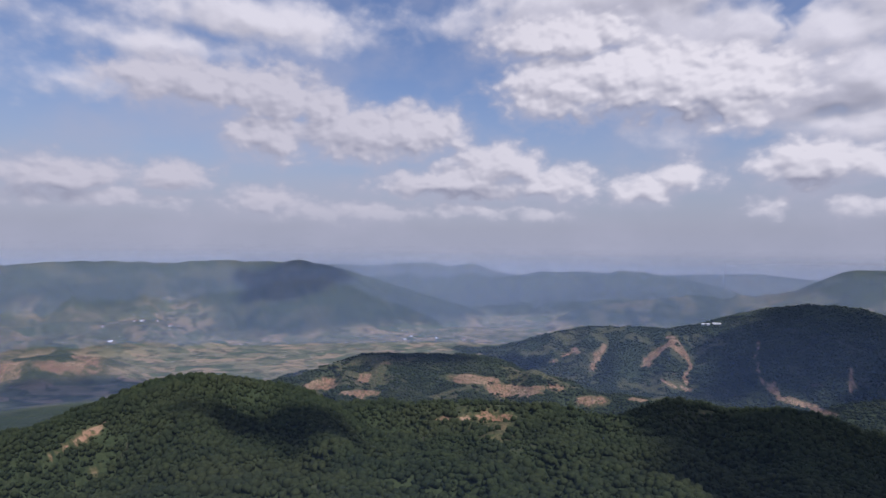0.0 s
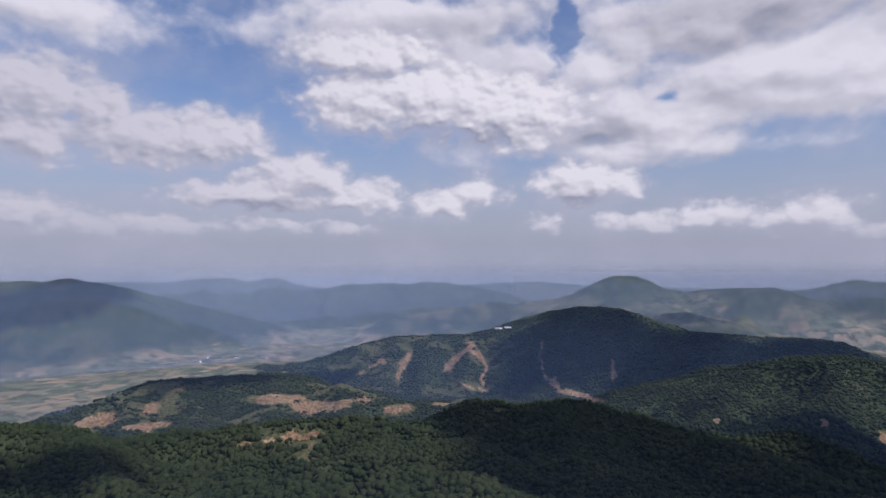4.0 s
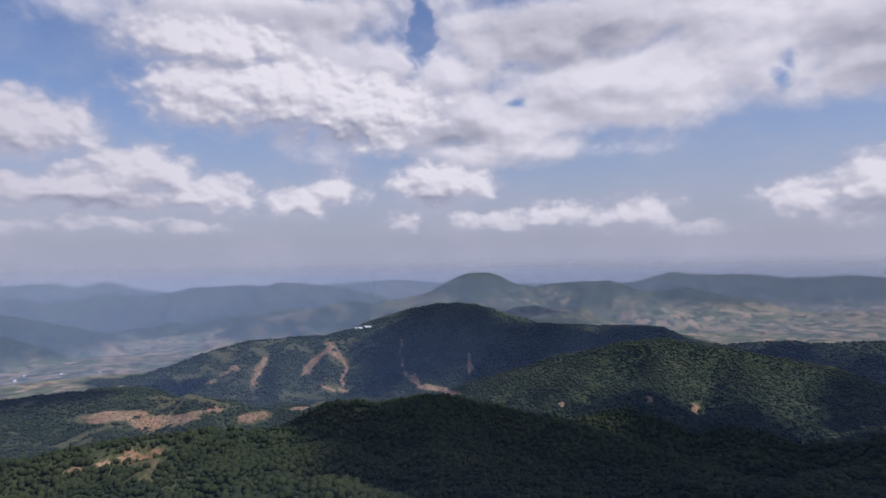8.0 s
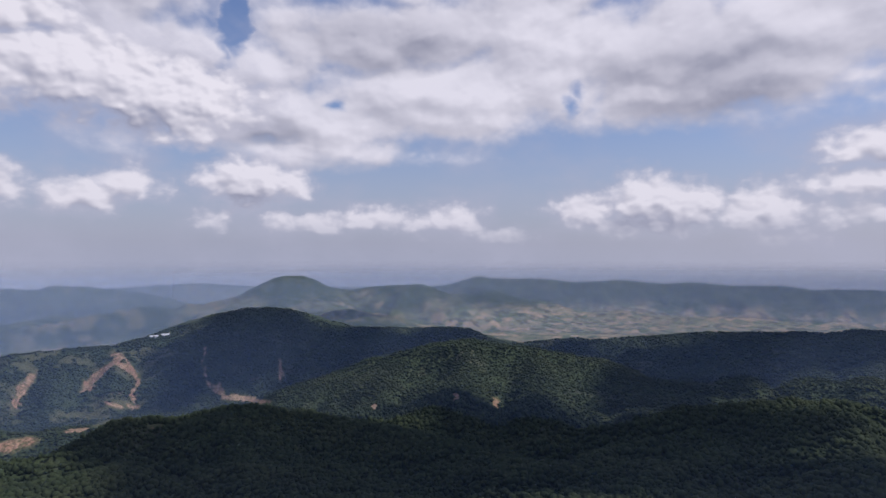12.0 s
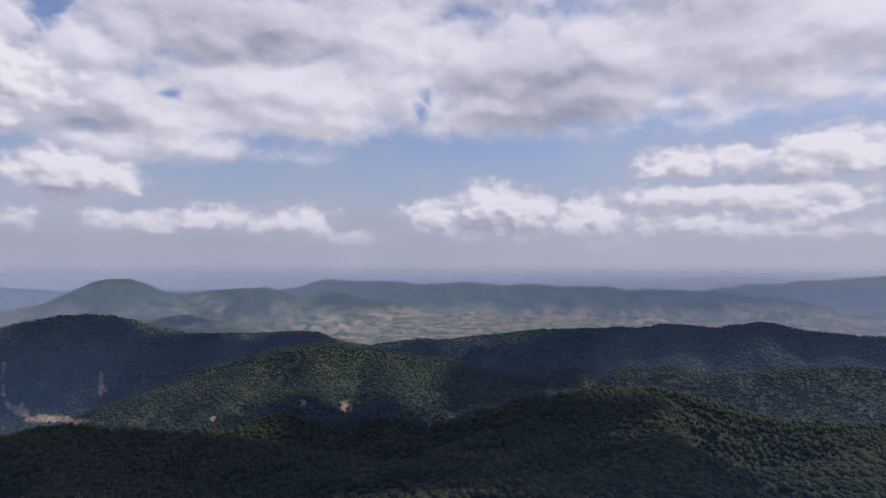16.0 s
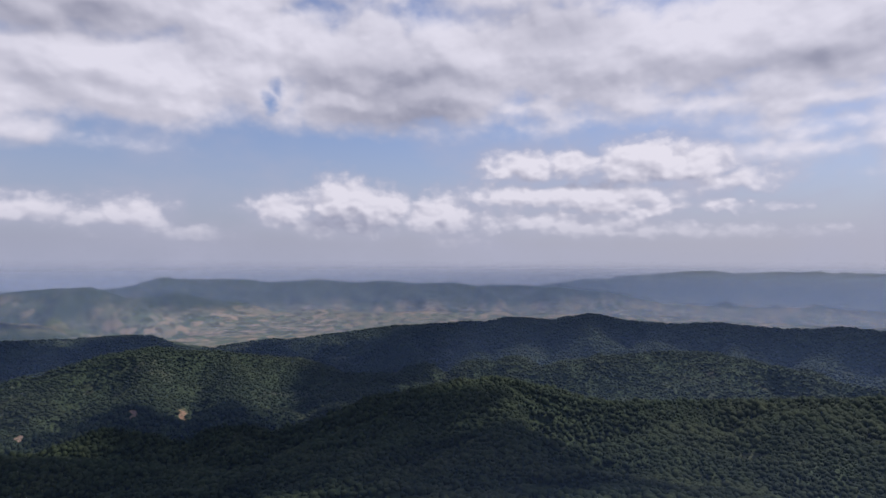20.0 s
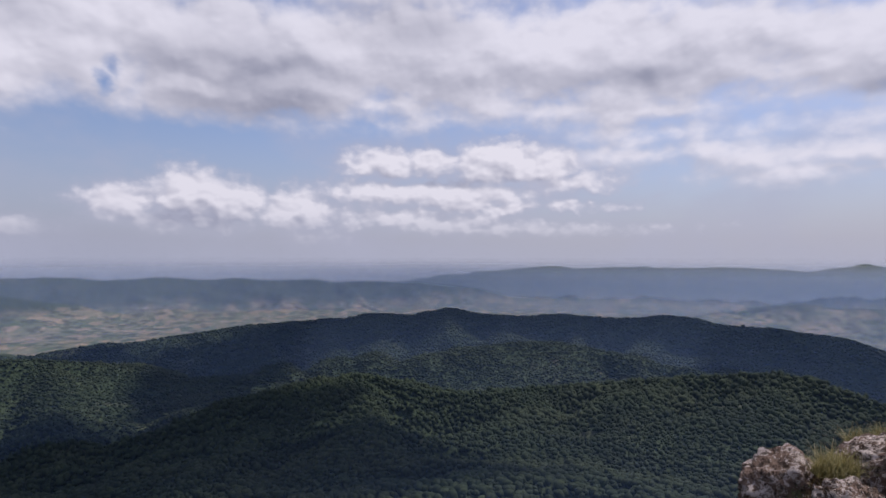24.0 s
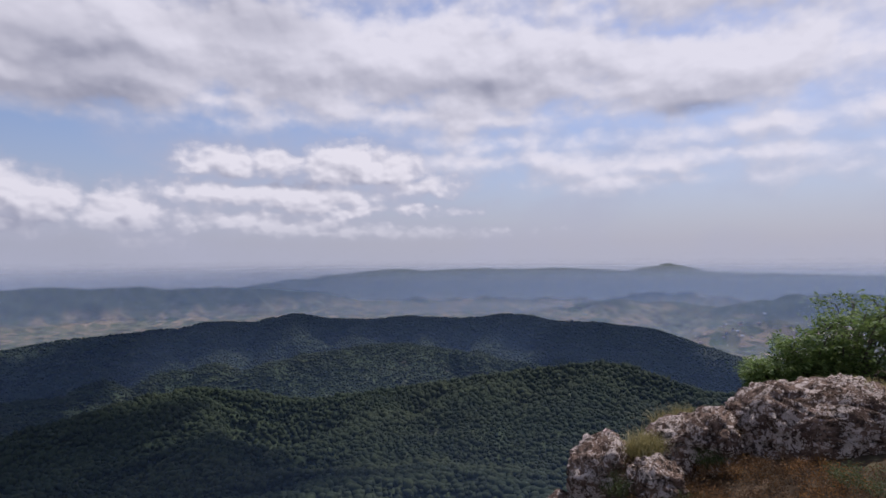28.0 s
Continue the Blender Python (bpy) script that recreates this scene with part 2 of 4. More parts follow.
def ground_material():
    m, n = material("ground_cover")
    at = n.add("ShaderNodeNewGeometry").outputs["Position"]
    bare = n.add("ShaderNodeAttribute", attribute_name="bare").outputs["Fac"]
    field = n.add("ShaderNodeAttribute", attribute_name="field").outputs["Fac"]
    crown = n.add("ShaderNodeTexVoronoi", {"Vector": at, "Scale": .13, "Randomness": 1.0})
    big = n.noise(at, .004, 5, .6)
    mid = n.noise(at, .02, 5, .6)
    fine = n.noise(at, .2, 4, .6)
    wood = n.mix(n.step(big, .35, .65), (.022, .036, .018), (.040, .056, .026))
    wood = n.mix(n.math("MULTIPLY", crown.outputs["Color"], .45), wood, (.055, .07, .03))
    wood = n.mix(n.step(n.noise(at, .011, 6, .65), .55, .68, 0, .4), wood, (.07, .08, .04))
    wood = n.mix(n.step(n.noise(at, .013, 6, .7), .62, .72, 0, .4), wood, (.15, .105, .08))
    wood = n.mix(n.step(n.noise(n.vec("MULTIPLY", at, (1, 1, 2)), .0055, 7, .7), .54, .63, 0, .35), wood, (.11, .11, .07))
    soil = n.mix(n.step(mid, .35, .65), (.25, .14, .09), (.35, .235, .15))
    soil = n.mix(n.step(fine, .44, .6, 0, .85), soil, (.075, .082, .036))
    soil = n.mix(n.math("MULTIPLY", n.step(n.noise(at, 7.0, 6, .7), .28, .5, 0, .9), n.step(n.vec("LENGTH", n.vec("MULTIPLY", at, (1, 1, 0))), 30, 60, 1, 0)), soil, (.06, .042, .026))
    plots = n.add("ShaderNodeTexVoronoi", {"Vector": n.vec("ADD", n.vec("MULTIPLY", at, (.9, 1.3, 0)), n.vec("MULTIPLY", n.noise(at, .006, 2, .5, "Color"), (40, 40, 0))), "Scale": .017, "Randomness": 1.0}).outputs["Color"]
    pick = n.add("ShaderNodeSeparateColor", {0: plots}).outputs
    land = n.mix(pick[0], (.07, .10, .045), (.21, .185, .11))
    land = n.mix(n.step(pick[1], .55, .85, 0, .75), land, (.33, .235, .14))
    land = n.mix(n.step(n.noise(at, .0022, 4, .55), .42, .62, 0, .3), land, (.10, .105, .06))
    land = n.mix(n.step(mid, .5, .6, 0, .75), land, (.045, .058, .032))
    colour = n.mix(field, wood, land)
    edge = n.math("ADD", bare, n.math("MULTIPLY_ADD", n.noise(at, .03, 6, .65), 1.2, -.6))
    scrub = n.mix(n.step(fine, .35, .65), (.05, .062, .026), (.13, .115, .06))
    colour = n.mix(n.math("MULTIPLY", n.step(bare, .12, .4), .85), colour, scrub)
    colour = n.mix(n.step(edge, .40, .72), colour, soil)
    relief = n.math("MULTIPLY", n.math("SUBTRACT", 1.0, crown.outputs["Distance"]), n.math("SUBTRACT", 1.0, n.math("MULTIPLY", field, .9)))
    relief = n.math("ADD", relief, n.math("MULTIPLY", fine, .3))
    finish(n, colour, .9, relief, .9, 4.0, .1)
    return m


def leaf_mass_material():
    m, n = material("tree_crowns")
    geo = n.add("ShaderNodeNewGeometry")
    at, rnd = geo.outputs["Position"], geo.outputs["Random Per Island"]
    tint = n.mix(rnd, (.031, .049, .022), (.062, .084, .034))
    tint = n.mix(n.step(n.noise(at, .006, 5, .6), .42, .66, 0, .65), tint, (.080, .094, .040))
    tint = n.mix(n.step(n.noise(at, .017, 4, .6), .48, .64, 0, .55), tint, (.024, .038, .022))
    tint = n.mix(n.step(n.noise(at, 1.1, 3, .6), .38, .65, 0, .4), tint, (.024, .037, .016))
    leaf = n.add("ShaderNodeBsdfPrincipled", {"Base Color": tint, "Roughness": .75, "Specular IOR Level": .15})
    n.put(leaf.inputs["Normal"], n.add("ShaderNodeBump", {"Height": n.noise(at, .9, 5, .7), "Strength": .9, "Distance": 1.1}).outputs[0])
    glow = n.add("ShaderNodeBsdfTranslucent", {"Color": n.mix(.5, tint, (.10, .13, .035))})
    both = n.add("ShaderNodeMixShader", {0: .38, 1: leaf.outputs[0], 2: glow.outputs[0]})
    n.put(n.add("ShaderNodeOutputMaterial").inputs[0], both.outputs[0])
    return m


def haze_sheet_material(name, top, base, tone, tone_east):
    """Imitates valley haze: a thin tinted scattering veil that thins out upwards."""
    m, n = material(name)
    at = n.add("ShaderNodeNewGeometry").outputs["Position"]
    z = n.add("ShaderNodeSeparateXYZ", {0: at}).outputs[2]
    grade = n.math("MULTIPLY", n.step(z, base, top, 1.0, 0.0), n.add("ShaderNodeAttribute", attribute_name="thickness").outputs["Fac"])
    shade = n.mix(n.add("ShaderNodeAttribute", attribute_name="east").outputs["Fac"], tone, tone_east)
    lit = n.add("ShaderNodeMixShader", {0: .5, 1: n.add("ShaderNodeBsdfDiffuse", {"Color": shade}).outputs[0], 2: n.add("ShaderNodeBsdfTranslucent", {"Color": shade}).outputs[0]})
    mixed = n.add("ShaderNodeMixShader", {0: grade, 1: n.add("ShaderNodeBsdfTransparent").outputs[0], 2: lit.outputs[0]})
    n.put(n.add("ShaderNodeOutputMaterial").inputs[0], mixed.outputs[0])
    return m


def cloud_material():
    m, n = material("cloud_vapour")
    finish(n, (.85, .85, .87, 1), 1.0, n.noise(n.add("ShaderNodeNewGeometry").outputs["Position"], .01, 5, .6), .5, 30.0, 0.0)
    return m


GROUND, CROWNS, VAPOUR = ground_material(), leaf_mass_material(), cloud_material()

# ---- land ----


def hash_grid(i, j, seed):
    v = np.sin(i * 127.1 + j * 311.7 + seed * 74.7) * 43758.5453
    return v - np.floor(v)


def value_noise(x, y, seed):
    i, j = np.floor(x), np.floor(y)
    u, v = x - i, y - j
    u, v = u * u * u * (u * (u * 6 - 15) + 10), v * v * v * (v * (v * 6 - 15) + 10)
    a, b = hash_grid(i, j, seed), hash_grid(i + 1, j, seed)
    c, d = hash_grid(i, j + 1, seed), hash_grid(i + 1, j + 1, seed)
    return (a + (b - a) * u) * (1 - v) + (c + (d - c) * u) * v


def fbm(x, y, size, octaves, seed, ridged=False):
    total, amp, norm = 0.0, 1.0, 0.0
    for k in range(octaves):
        s = size / 2.03 ** k
        v = value_noise(x / s + 13.7 * k, y / s - 7.1 * k, seed + k)
        total = total + amp * (1 - np.abs(2 * v - 1) if ridged else v)
        norm += amp
        amp *= .5
    return total / norm


def smooth(v, lo, hi):
    t = np.clip((v - lo) / (hi - lo), 0, 1)
    return t * t * (3 - 2 * t)


VALLEY = -100.0
RIDGES = []


def ridge(near, far, rnd, crest, wooded=6.0):
    """A ridge: its slopes towards the eye and behind, the roundness of its crest, and the crest as
    (bearing, degrees above the eye's level, distance), less the height of the trees on it."""
    RIDGES.append((near, far, rnd, np.array([(*ground_xy(b, d), EYE + d * math.tan(radians(e)) - wooded) for b, e, d in crest])))


def level(z, distance):
    """The height angle of z at a distance."""
    return math.degrees(math.atan2(z - EYE, distance))


# the plateau across the valley, with the buttresses on its face
ridge(.50, .3, 30, [(-62, -1.9, 3250), (-37, -1.7, 3250), (-33, -1.67, 3250), (-30, -1.5, 3250), (-27.2, -1.56, 3250), (-24.9, -1.82, 3250), (-23.2, -1.57, 3250), (-20.4, -1.5, 3230), (-17.5, -1.6, 3200), (-15.4, -1.66, 3170), (-14, -1.46, 3140), (-12.3, -1.84, 3110), (-10.1, -2.58, 3060), (-8.3, -3.5, 3020), (-5.7, -4.84, 2950), (-3, -7.1, 2880)], 3)
for b0, b1 in ((-34, -32.5), (-28.5, -27.5), (-21, -20.5), (-17, -18), (-11.5, -13)):
    ridge(.5, .5, 14, [(b0, -2.2, 3180), (b1, -4.6, 2900), (b1 + .5, -7.2, 2640)], 3)
ridge(.3, .3, 40, [(-60, -6.8, 2650), (-40, -6.9, 2600), (-33, -6.6, 2620), (-27, -6.8, 2600), (-23, -7.6, 2560)], 3)
# ranges behind it
ridge(.35, .3, 40, [(-18, -1.9, 4350), (-14.4, -1.7, 4300), (-12.3, -1.8, 4300), (-7.2, -1.92, 4300), (-4.2, -1.68, 4300), (-1.2, -1.58, 4300), (.7, -1.94, 4300), (2.6, -1.62, 4280), (5, -2.3, 4250), (7.6, -2.7, 4250), (11.9, -3.0, 4200)], 2)
ridge(.35, .3, 35, [(4.5, -3.6, 3850), (7.7, -2.63, 3900), (9.7, -2.33, 3900), (13, -2.26, 3900), (15, -2.2, 3900), (17.2, -2.05, 3900), (19.3, -2.12, 3900), (21.2, -2.45, 3900), (23.8, -2.9, 3900), (26, -3.4, 3850)], 2)
for b0, b1 in ((8.5, 7.6), (13, 12.2), (17.3, 16.2)):
    ridge(.45, .45, 14, [(b0, -2.6, 3850), (b1, -4.2, 3550)], 2)
ridge(.25, .3, 60, [(18, -2.5, 4780), (23.3, -2.3, 4780), (26.1, -2.1, 4780), (28.7, -2.05, 4780), (32.8, -2.4, 4780), (42, -2.5, 4780), (50, -2.4, 4780)], 2)
ridge(.35, .35, 18, [(1, -6.8, 3350), (3, -5.95, 3350), (4.6, -5.7, 3380), (6.5, -5.58, 3400), (8, -5.58, 3400), (9.6, -6.2, 3400), (11.3, -6.9, 3400)], 3)
# the flat-topped mountain and its shoulders
ridge(.5, .5, 8, [(11.4, -6.77, 2950), (13.2, -5.8, 3000), (14.7, -5.2, 3050), (17.1, -4.94, 3100), (20.3, -4.45, 3150), (23, -4.02, 3200), (26.2, -3.95, 3220), (28.3, -3.78, 3250), (30, -3.65, 3270), (32.7, -2.8, 3290), (34.2, -2.2, 3300), (35.0, -1.5, 3300), (35.6, -1.38, 3300), (37.3, -1.36, 3300), (38.2, -1.66, 3300), (39, -2.05, 3300), (39.7, -2.5, 3300), (41.6, -2.78, 3300), (44.2, -2.42, 3300), (47.2, -2.33, 3280), (49, -2.28, 3260), (50.7, -2.83, 3220), (52.5, -3.9, 3150), (55, -5.4, 3080)], 3)
ridge(.45, .45, 14, [(36, -2.6, 3180), (35.6, -4.4, 2900)], 3)
ridge(.45, .45, 14, [(29, -4.4, 3150), (27.5, -5.6, 2880)], 3)
ridge(.42, .4, 12, [(47, -2.9, 3180), (46.4, -4.6, 2920), (45.8, -6, 2750)], 3)
ridge(.36, .36, 14, [(37.6, -6.2, 2640), (38.9, -5.64, 2650), (40.5, -4.7, 2660), (42, -4.43, 2660), (43.8, -4.9, 2660), (45.3, -5.8, 2640), (46.5, -6.3, 2620)], 6)
# the mountain with bare gullies
ridge(.5, .35, 16, [(3.1, -10.5, 1950), (6.4, -9.5, 2060), (9, -8.75, 2120), (11.5, -8.0, 2180), (14.3, -7.4, 2220), (16.4, -7.22, 2240), (18.6, -7.2, 2250), (21, -7.15, 2260), (23.7, -6.7, 2280), (26, -6.38, 2300), (27.6, -5.84, 2310), (28.4, -5.5, 2320), (30, -4.72, 2330), (32.2, -4.4, 2330), (34.2, -4.34, 2330), (35.7, -4.42, 2330), (37.3, -4.82, 2330)], 5)
ridge(.42, .35, 16, [(35, -5.6, 2330), (36.6, -5.98, 2330), (38.9, -6.18, 2320), (42.3, -6.36, 2310), (47.8, -6.5, 2300), (51.3, -6.44, 2280), (53.4, -6.56, 2270), (54.7, -7.25, 2240), (56, -8.4, 2200)], 5)
for b0, e0, r0, b1, e1, r1, b2 in ((7.2, -9.4, 2060, 7.4, -11.2, 1880, 7.3), (11, -8.3, 2130, 10.6, -10.4, 1900, 10.2), (14.2, -7.7, 2180, 13.4, -10.1, 1900, 12.9), (18.2, -7.6, 2200, 17.2, -9.8, 1900, 16.6), (22, -7.5, 2220, 21.4, -9.6, 1900, 21.0),
                                   (26.4, -7.0, 2240, 25.2, -9.6, 1900, 24.8), (31, -5.4, 2260, 30.9, -8.6, 1930, 31.2), (35, -5.4, 2280, 33.4, -9.0, 1900, 32.9), (40, -6.9, 2260, 37.2, -9.9, 1880, 36.2), (46, -7.2, 2230, 42.5, -9.6, 1900, 41)):
    ridge(.5, .5, 12, [(b0, e0, r0), (b1, e1, r1), (b2, level(-85, 1680), 1680)], 5)
# the sunlit hill and its spurs
ridge(.34, .34, 30, [(37.4, -14.0, 1380), (38.7, -13.4, 1400), (41.3, -12.05, 1430), (44.2, -10.66, 1460), (46.6, -9.3, 1480), (49.1, -8.42, 1500), (51.4, -7.98, 1500), (53.7, -7.7, 1500), (56, -7.85, 1510), (59, -8.1, 1520), (63, -8.7, 1530)])
ridge(.45, .45, 14, [(46.5, -9.6, 1450), (45.6, -11.8, 1260), (44.6, -13.8, 1100)])
ridge(.45, .45, 14, [(53.5, -8.2, 1450), (53, -10.6, 1240), (52, -13, 1060)])
ridge(.45, .45, 14, [(60, -8.8, 1480), (60.6, -11, 1250), (60, -13.6, 1050)])
# the long wooded ridge, its spurs and the middle spur
ridge(.36, .4, 16, [(56.5, -8.05, 1950), (57.8, -7.9, 1950), (60.7, -7.55, 1950), (63.5, -7.27, 1950), (65.7, -7.35, 1950), (68, -7.1, 1950), (70.5, -6.82, 1950), (73.3, -6.5, 1950), (76, -6.2, 1950), (79, -6.08, 1950), (81.5, -5.85, 1950), (84.5, -5.82, 1950), (86.4, -5.5, 1950), (88.3, -5.28, 1950), (90.6, -5.63, 1950), (91.5, -5.6, 1950), (92.8, -5.17, 1950), (94.4, -4.86, 1950), (96, -5.1, 1950), (98.5, -5.45, 1950), (102, -5.56, 1950)])
ridge(.36, .4, 16, [(102, -5.56, 1950), (105.4, -5.3, 1950), (109.2, -5.58, 1950), (111, -5.6, 1950), (113, -5.42, 1950), (114.9, -5.15, 1950), (117.5, -5.36, 1950), (120.4, -5.84, 1950), (123.9, -5.87, 1940), (126.7, -6.13, 1930), (128.6, -6.46, 1910), (130.5, -7.2, 1890), (132.4, -7.75, 1860), (134.2, -8.2, 1820), (135.9, -9.4, 1760), (137.5, -11.5, 1680)])
for b0, e0, b1, e1, b2, e2 in ((69, -7.3, 70.5, -9.4, 72, -11.6), (76.2, -6.5, 77.4, -8.4, 79, -10.4), (82, -6.2, 83, -8.1, 84.6, -9.8), (88.3, -5.7, 87.6, -7.6, 87.2, -9.4), (94.4, -5.2, 94.8, -7, 95.5, -8.9), (101, -5.9, 100.6, -7.2, 100.4, -8.6), (108, -5.9, 107, -7.4, 106.5, -8.6), (115, -5.6, 113, -7.6, 112, -9), (123, -6.3, 121, -8, 120, -9.8), (129, -7, 126, -8.6, 124, -10)):
    ridge(.46, .46, 12, [(b0, e0, 1900), (b1, e1, 1700), (b2, e2, 1500)])
ridge(.36, .4, 16, [(88, -10.4, 1380), (92, -9.5, 1420), (97, -8.6, 1460), (101, -8.05, 1480), (105.4, -7.95, 1490), (109.2, -8.6, 1480), (113, -9.2, 1460), (117, -9.8, 1430), (121, -10.6, 1390)])
# the near wooded hill on the right and its spurs
ridge(.3, .45, 22, [(70, -14.6, 900), (75, -12.9, 950), (80.1, -11.9, 970), (83, -11.42, 980), (85.6, -11.15, 980), (88.2, -11.6, 970), (90.2, -12.3, 960), (92.5, -12.78, 950), (96, -12.92, 950), (100, -12.7, 950), (105.4, -12.39, 950), (109.2, -11.82, 950), (113, -11.2, 950), (116.7, -10.55, 950), (120.4, -10.04, 950), (123.2, -9.74, 945), (126, -9.76, 940), (128.3, -10.3, 930), (130.5, -11, 920), (132.4, -11.8, 905), (134.2, -12.8, 890), (137, -15, 860)])
for b0, e0, b1, e1, b2, e2 in ((85.6, -11.8, 87, -14.8, 88, -18.2), (103, -13, 102, -15.8, 101, -19), (114, -11.6, 112.5, -14.6, 111, -18.6), (124, -10.4, 122, -13.8, 120, -18.6)):
    ridge(.42, .42, 14, [(b0, e0, 900), (b1, e1, 720), (b2, e2, 560)])
# far ranges on the right
ridge(.3, .3, 40, [(84, -2.9, 4780), (88.3, -2.5, 4780), (93.4, -1.7, 4780), (98.7, -1.24, 4780), (101, -1.05, 4780), (103.1, -.85, 4780), (105.4, -.74, 4780), (107.3, -.95, 4780), (111.1, -.8, 4780), (113.5, -.72, 4780), (116.8, -.87, 4780), (120.4, -.74, 4780), (123.3, -.92, 4780), (126.7, -1.0, 4780), (128.7, -.64, 4780), (130.3, -.39, 4780), (131.8, -.8, 4780), (133.7, -1.2, 4780), (136.6, -1.27, 4780), (146.3, -1.45, 4780), (165, -1.3, 4780)], 2)
ridge(.25, .3, 20, [(113, -5.9, 3500), (115.5, -5.3, 3500), (117.9, -4.8, 3500), (121.1, -4.2, 3500), (123.9, -3.95, 3500), (126, -3.72, 3500), (128, -4.0, 3500), (130.6, -3.88, 3500), (133, -3.86, 3500), (134.5, -4.3, 3500), (138, -5, 3500)], 2)
ridge(.36, .3, 25, [(126.5, -6.6, 3200), (129, -6.1, 3230), (132.1, -4.94, 3250), (135.1, -4.3, 3250), (137.9, -3.52, 3250), (140.3, -2.96, 3250), (142.8, -2.72, 3250), (146.3, -2.9, 3250), (160, -2.7, 3250)], 4)
for b0, b1 in ((134.5, 133), (138.5, 136.6), (143, 140.5)):
    ridge(.45, .45, 12, [(b0, -4.6, 3180), (b1, -6.6, 2930)], 4)
ridge(.30, .3, 30, [(47, -3.0, 4000), (50.7, -2.45, 4000), (53.1, -2.1, 4000), (54.8, -1.5, 4000), (58.1, -1.63, 4000), (62.6, -1.84, 4000), (65.4, -2.0, 4000), (68.1, -1.8, 4000), (70.3, -2.02, 4000), (74.5, -1.95, 4000), (77.5, -2.2, 4000), (81.1, -2.1, 4000), (83.5, -2.35, 4000), (86.3, -2.3, 4000), (91.2, -2.4, 4000), (97, -3.0, 4000), (103, -4.2, 4000)], 2)
ridge(.35, .3, 20, [(48.5, -4.1, 3550), (50.7, -3.36, 3600), (53.1, -2.47, 3620), (55.5, -2.35, 3620), (58, -2.8, 3600), (61.1, -3.6, 3560), (64, -4.5, 3500)], 2)
for b0, b1 in ((60, 60.6), (65.5, 66.5), (71, 72.4), (77, 78.5), (84, 85.5), (90, 91.5)):
    ridge(.4, .4, 14, [(b0, -2.4, 3930), (b1, -3.6, 3640)], 2)
# the hills below on the left
ridge(.3, .42, 18, [(-52, -17, 560), (-44, -16, 620), (-37.3, -15.2, 700), (-34, -14.5, 740), (-31.6, -14.05, 760), (-30.3, -13.55, 780), (-28.2, -13.05, 800), (-26.8, -12.85, 820), (-25.4, -12.2, 840), (-23.6, -11.7, 850), (-21.8, -12.0, 855), (-19.6, -12.5, 860), (-17.9, -12.84, 860), (-15.9, -13.6, 860), (-13.5, -14.25, 860), (-11.1, -14.7, 860), (-7, -15.6, 860)])
ridge(.42, .42, 14, [(-24.5, -12.3, 800), (-23, -15.4, 640), (-21.5, -19.5, 480)])
ridge(.42, .42, 14, [(-15, -14.2, 800), (-12, -16.4, 660), (-8, -20, 490)])
ridge(.3, .35, 16, [(-16.5, -14.0, 1400), (-15.3, -13.4, 1420), (-13.5, -12.6, 1450), (-11.8, -11.85, 1470), (-9.7, -11.05, 1490), (-7.5, -10.5, 1500), (-5.6, -10.42, 1500), (-3.4, -10.6, 1500), (-1, -10.5, 1500), (1.2, -10.57, 1500), (3.4, -10.7, 1500), (5.2, -11.1, 1490), (8, -11.9, 1460), (11, -12.5, 1430), (14, -13.2, 1390), (18, -14, 1340)], 3)
for b0, b1 in ((-9, -9.6), (-3.5, -4.6), (3, 2.6), (9, 9.6)):
    ridge(.4, .4, 12, [(b0, -11.6, 1440), (b1, -13.6, 1260), (b1 - .3, -14.8, 1130)], 3)
# the dark hump in front of the valley of the track
ridge(.26, .5, 14, [(14.5, -17.6, 830), (17.2, -16.4, 880), (19, -15, 930), (20.5, -14.1, 960), (22.3, -13.42, 980), (24.3, -13.42, 990), (25.9, -13.8, 1000), (27.8, -13.6, 1000), (31, -13.15, 1000), (33.5, -13.4, 990), (36, -13.95, 980), (38.4, -14.5, 960), (41.3, -15.0, 930), (45, -15.9, 880), (47.4, -16.4, 850), (50.2, -17.1, 810), (53.1, -17.8, 770), (56.8, -18.4, 720), (60.6, -18.8, 680), (66, -19.2, 640)])
ridge(.4, .4, 14, [(30.5, -13.8, 930), (32, -16.6, 740), (34, -20.4, 540)])
# the red hill on the valley floor, and the country behind
ridge(.35, .35, 20, [(-48, -9.8, 2050), (-37.3, -9.5, 2050), (-34.5, -9.25, 2050), (-32.9, -9.35, 2050), (-31.4, -9.65, 2030), (-29.6, -10.9, 1950), (-28.3, -12.0, 1850)], 2)
ridge(.3, .3, 60, [(165, -1.3, 4600), (200, -1.4, 4500), (240, -1.5, 4500), (280, -1.3, 4300), (300, -1.8, 3250)], 2)

# the fall of the land from the cliff, as distances and heights
CLIFF_R, CLIFF_Z = (0, 3.0, 5.0, 30, 150, 330), (298.3, 298.2, 286, 240, 175, 142)
LEFT_FALL = (CLIFF_R + (450, 600, 850, 1150, 1350, 1700, 1900, 6000), CLIFF_Z + (122, 92, 62, -20, -50, -96, VALLEY, VALLEY))
MIDDLE_FALL = (CLIFF_R + (450, 600, 800, 1000, 1200, 1500, 1650, 6000), CLIFF_Z + (108, 64, 14, -40, -70, -90, VALLEY, VALLEY))
RIGHT_FALL = (CLIFF_R + (450, 600, 900, 1150, 1400, 1700, 2100, 2500, 3100, 3700, 6000), CLIFF_Z + (122, 92, 50, 20, 5, -10, -60, -70, -38, 0, 60))
BACK_RISE = ((0, 8, 60, 300, 900, 1500, 6000), (298.3, 298, 292, 270, 150, 0, VALLEY))


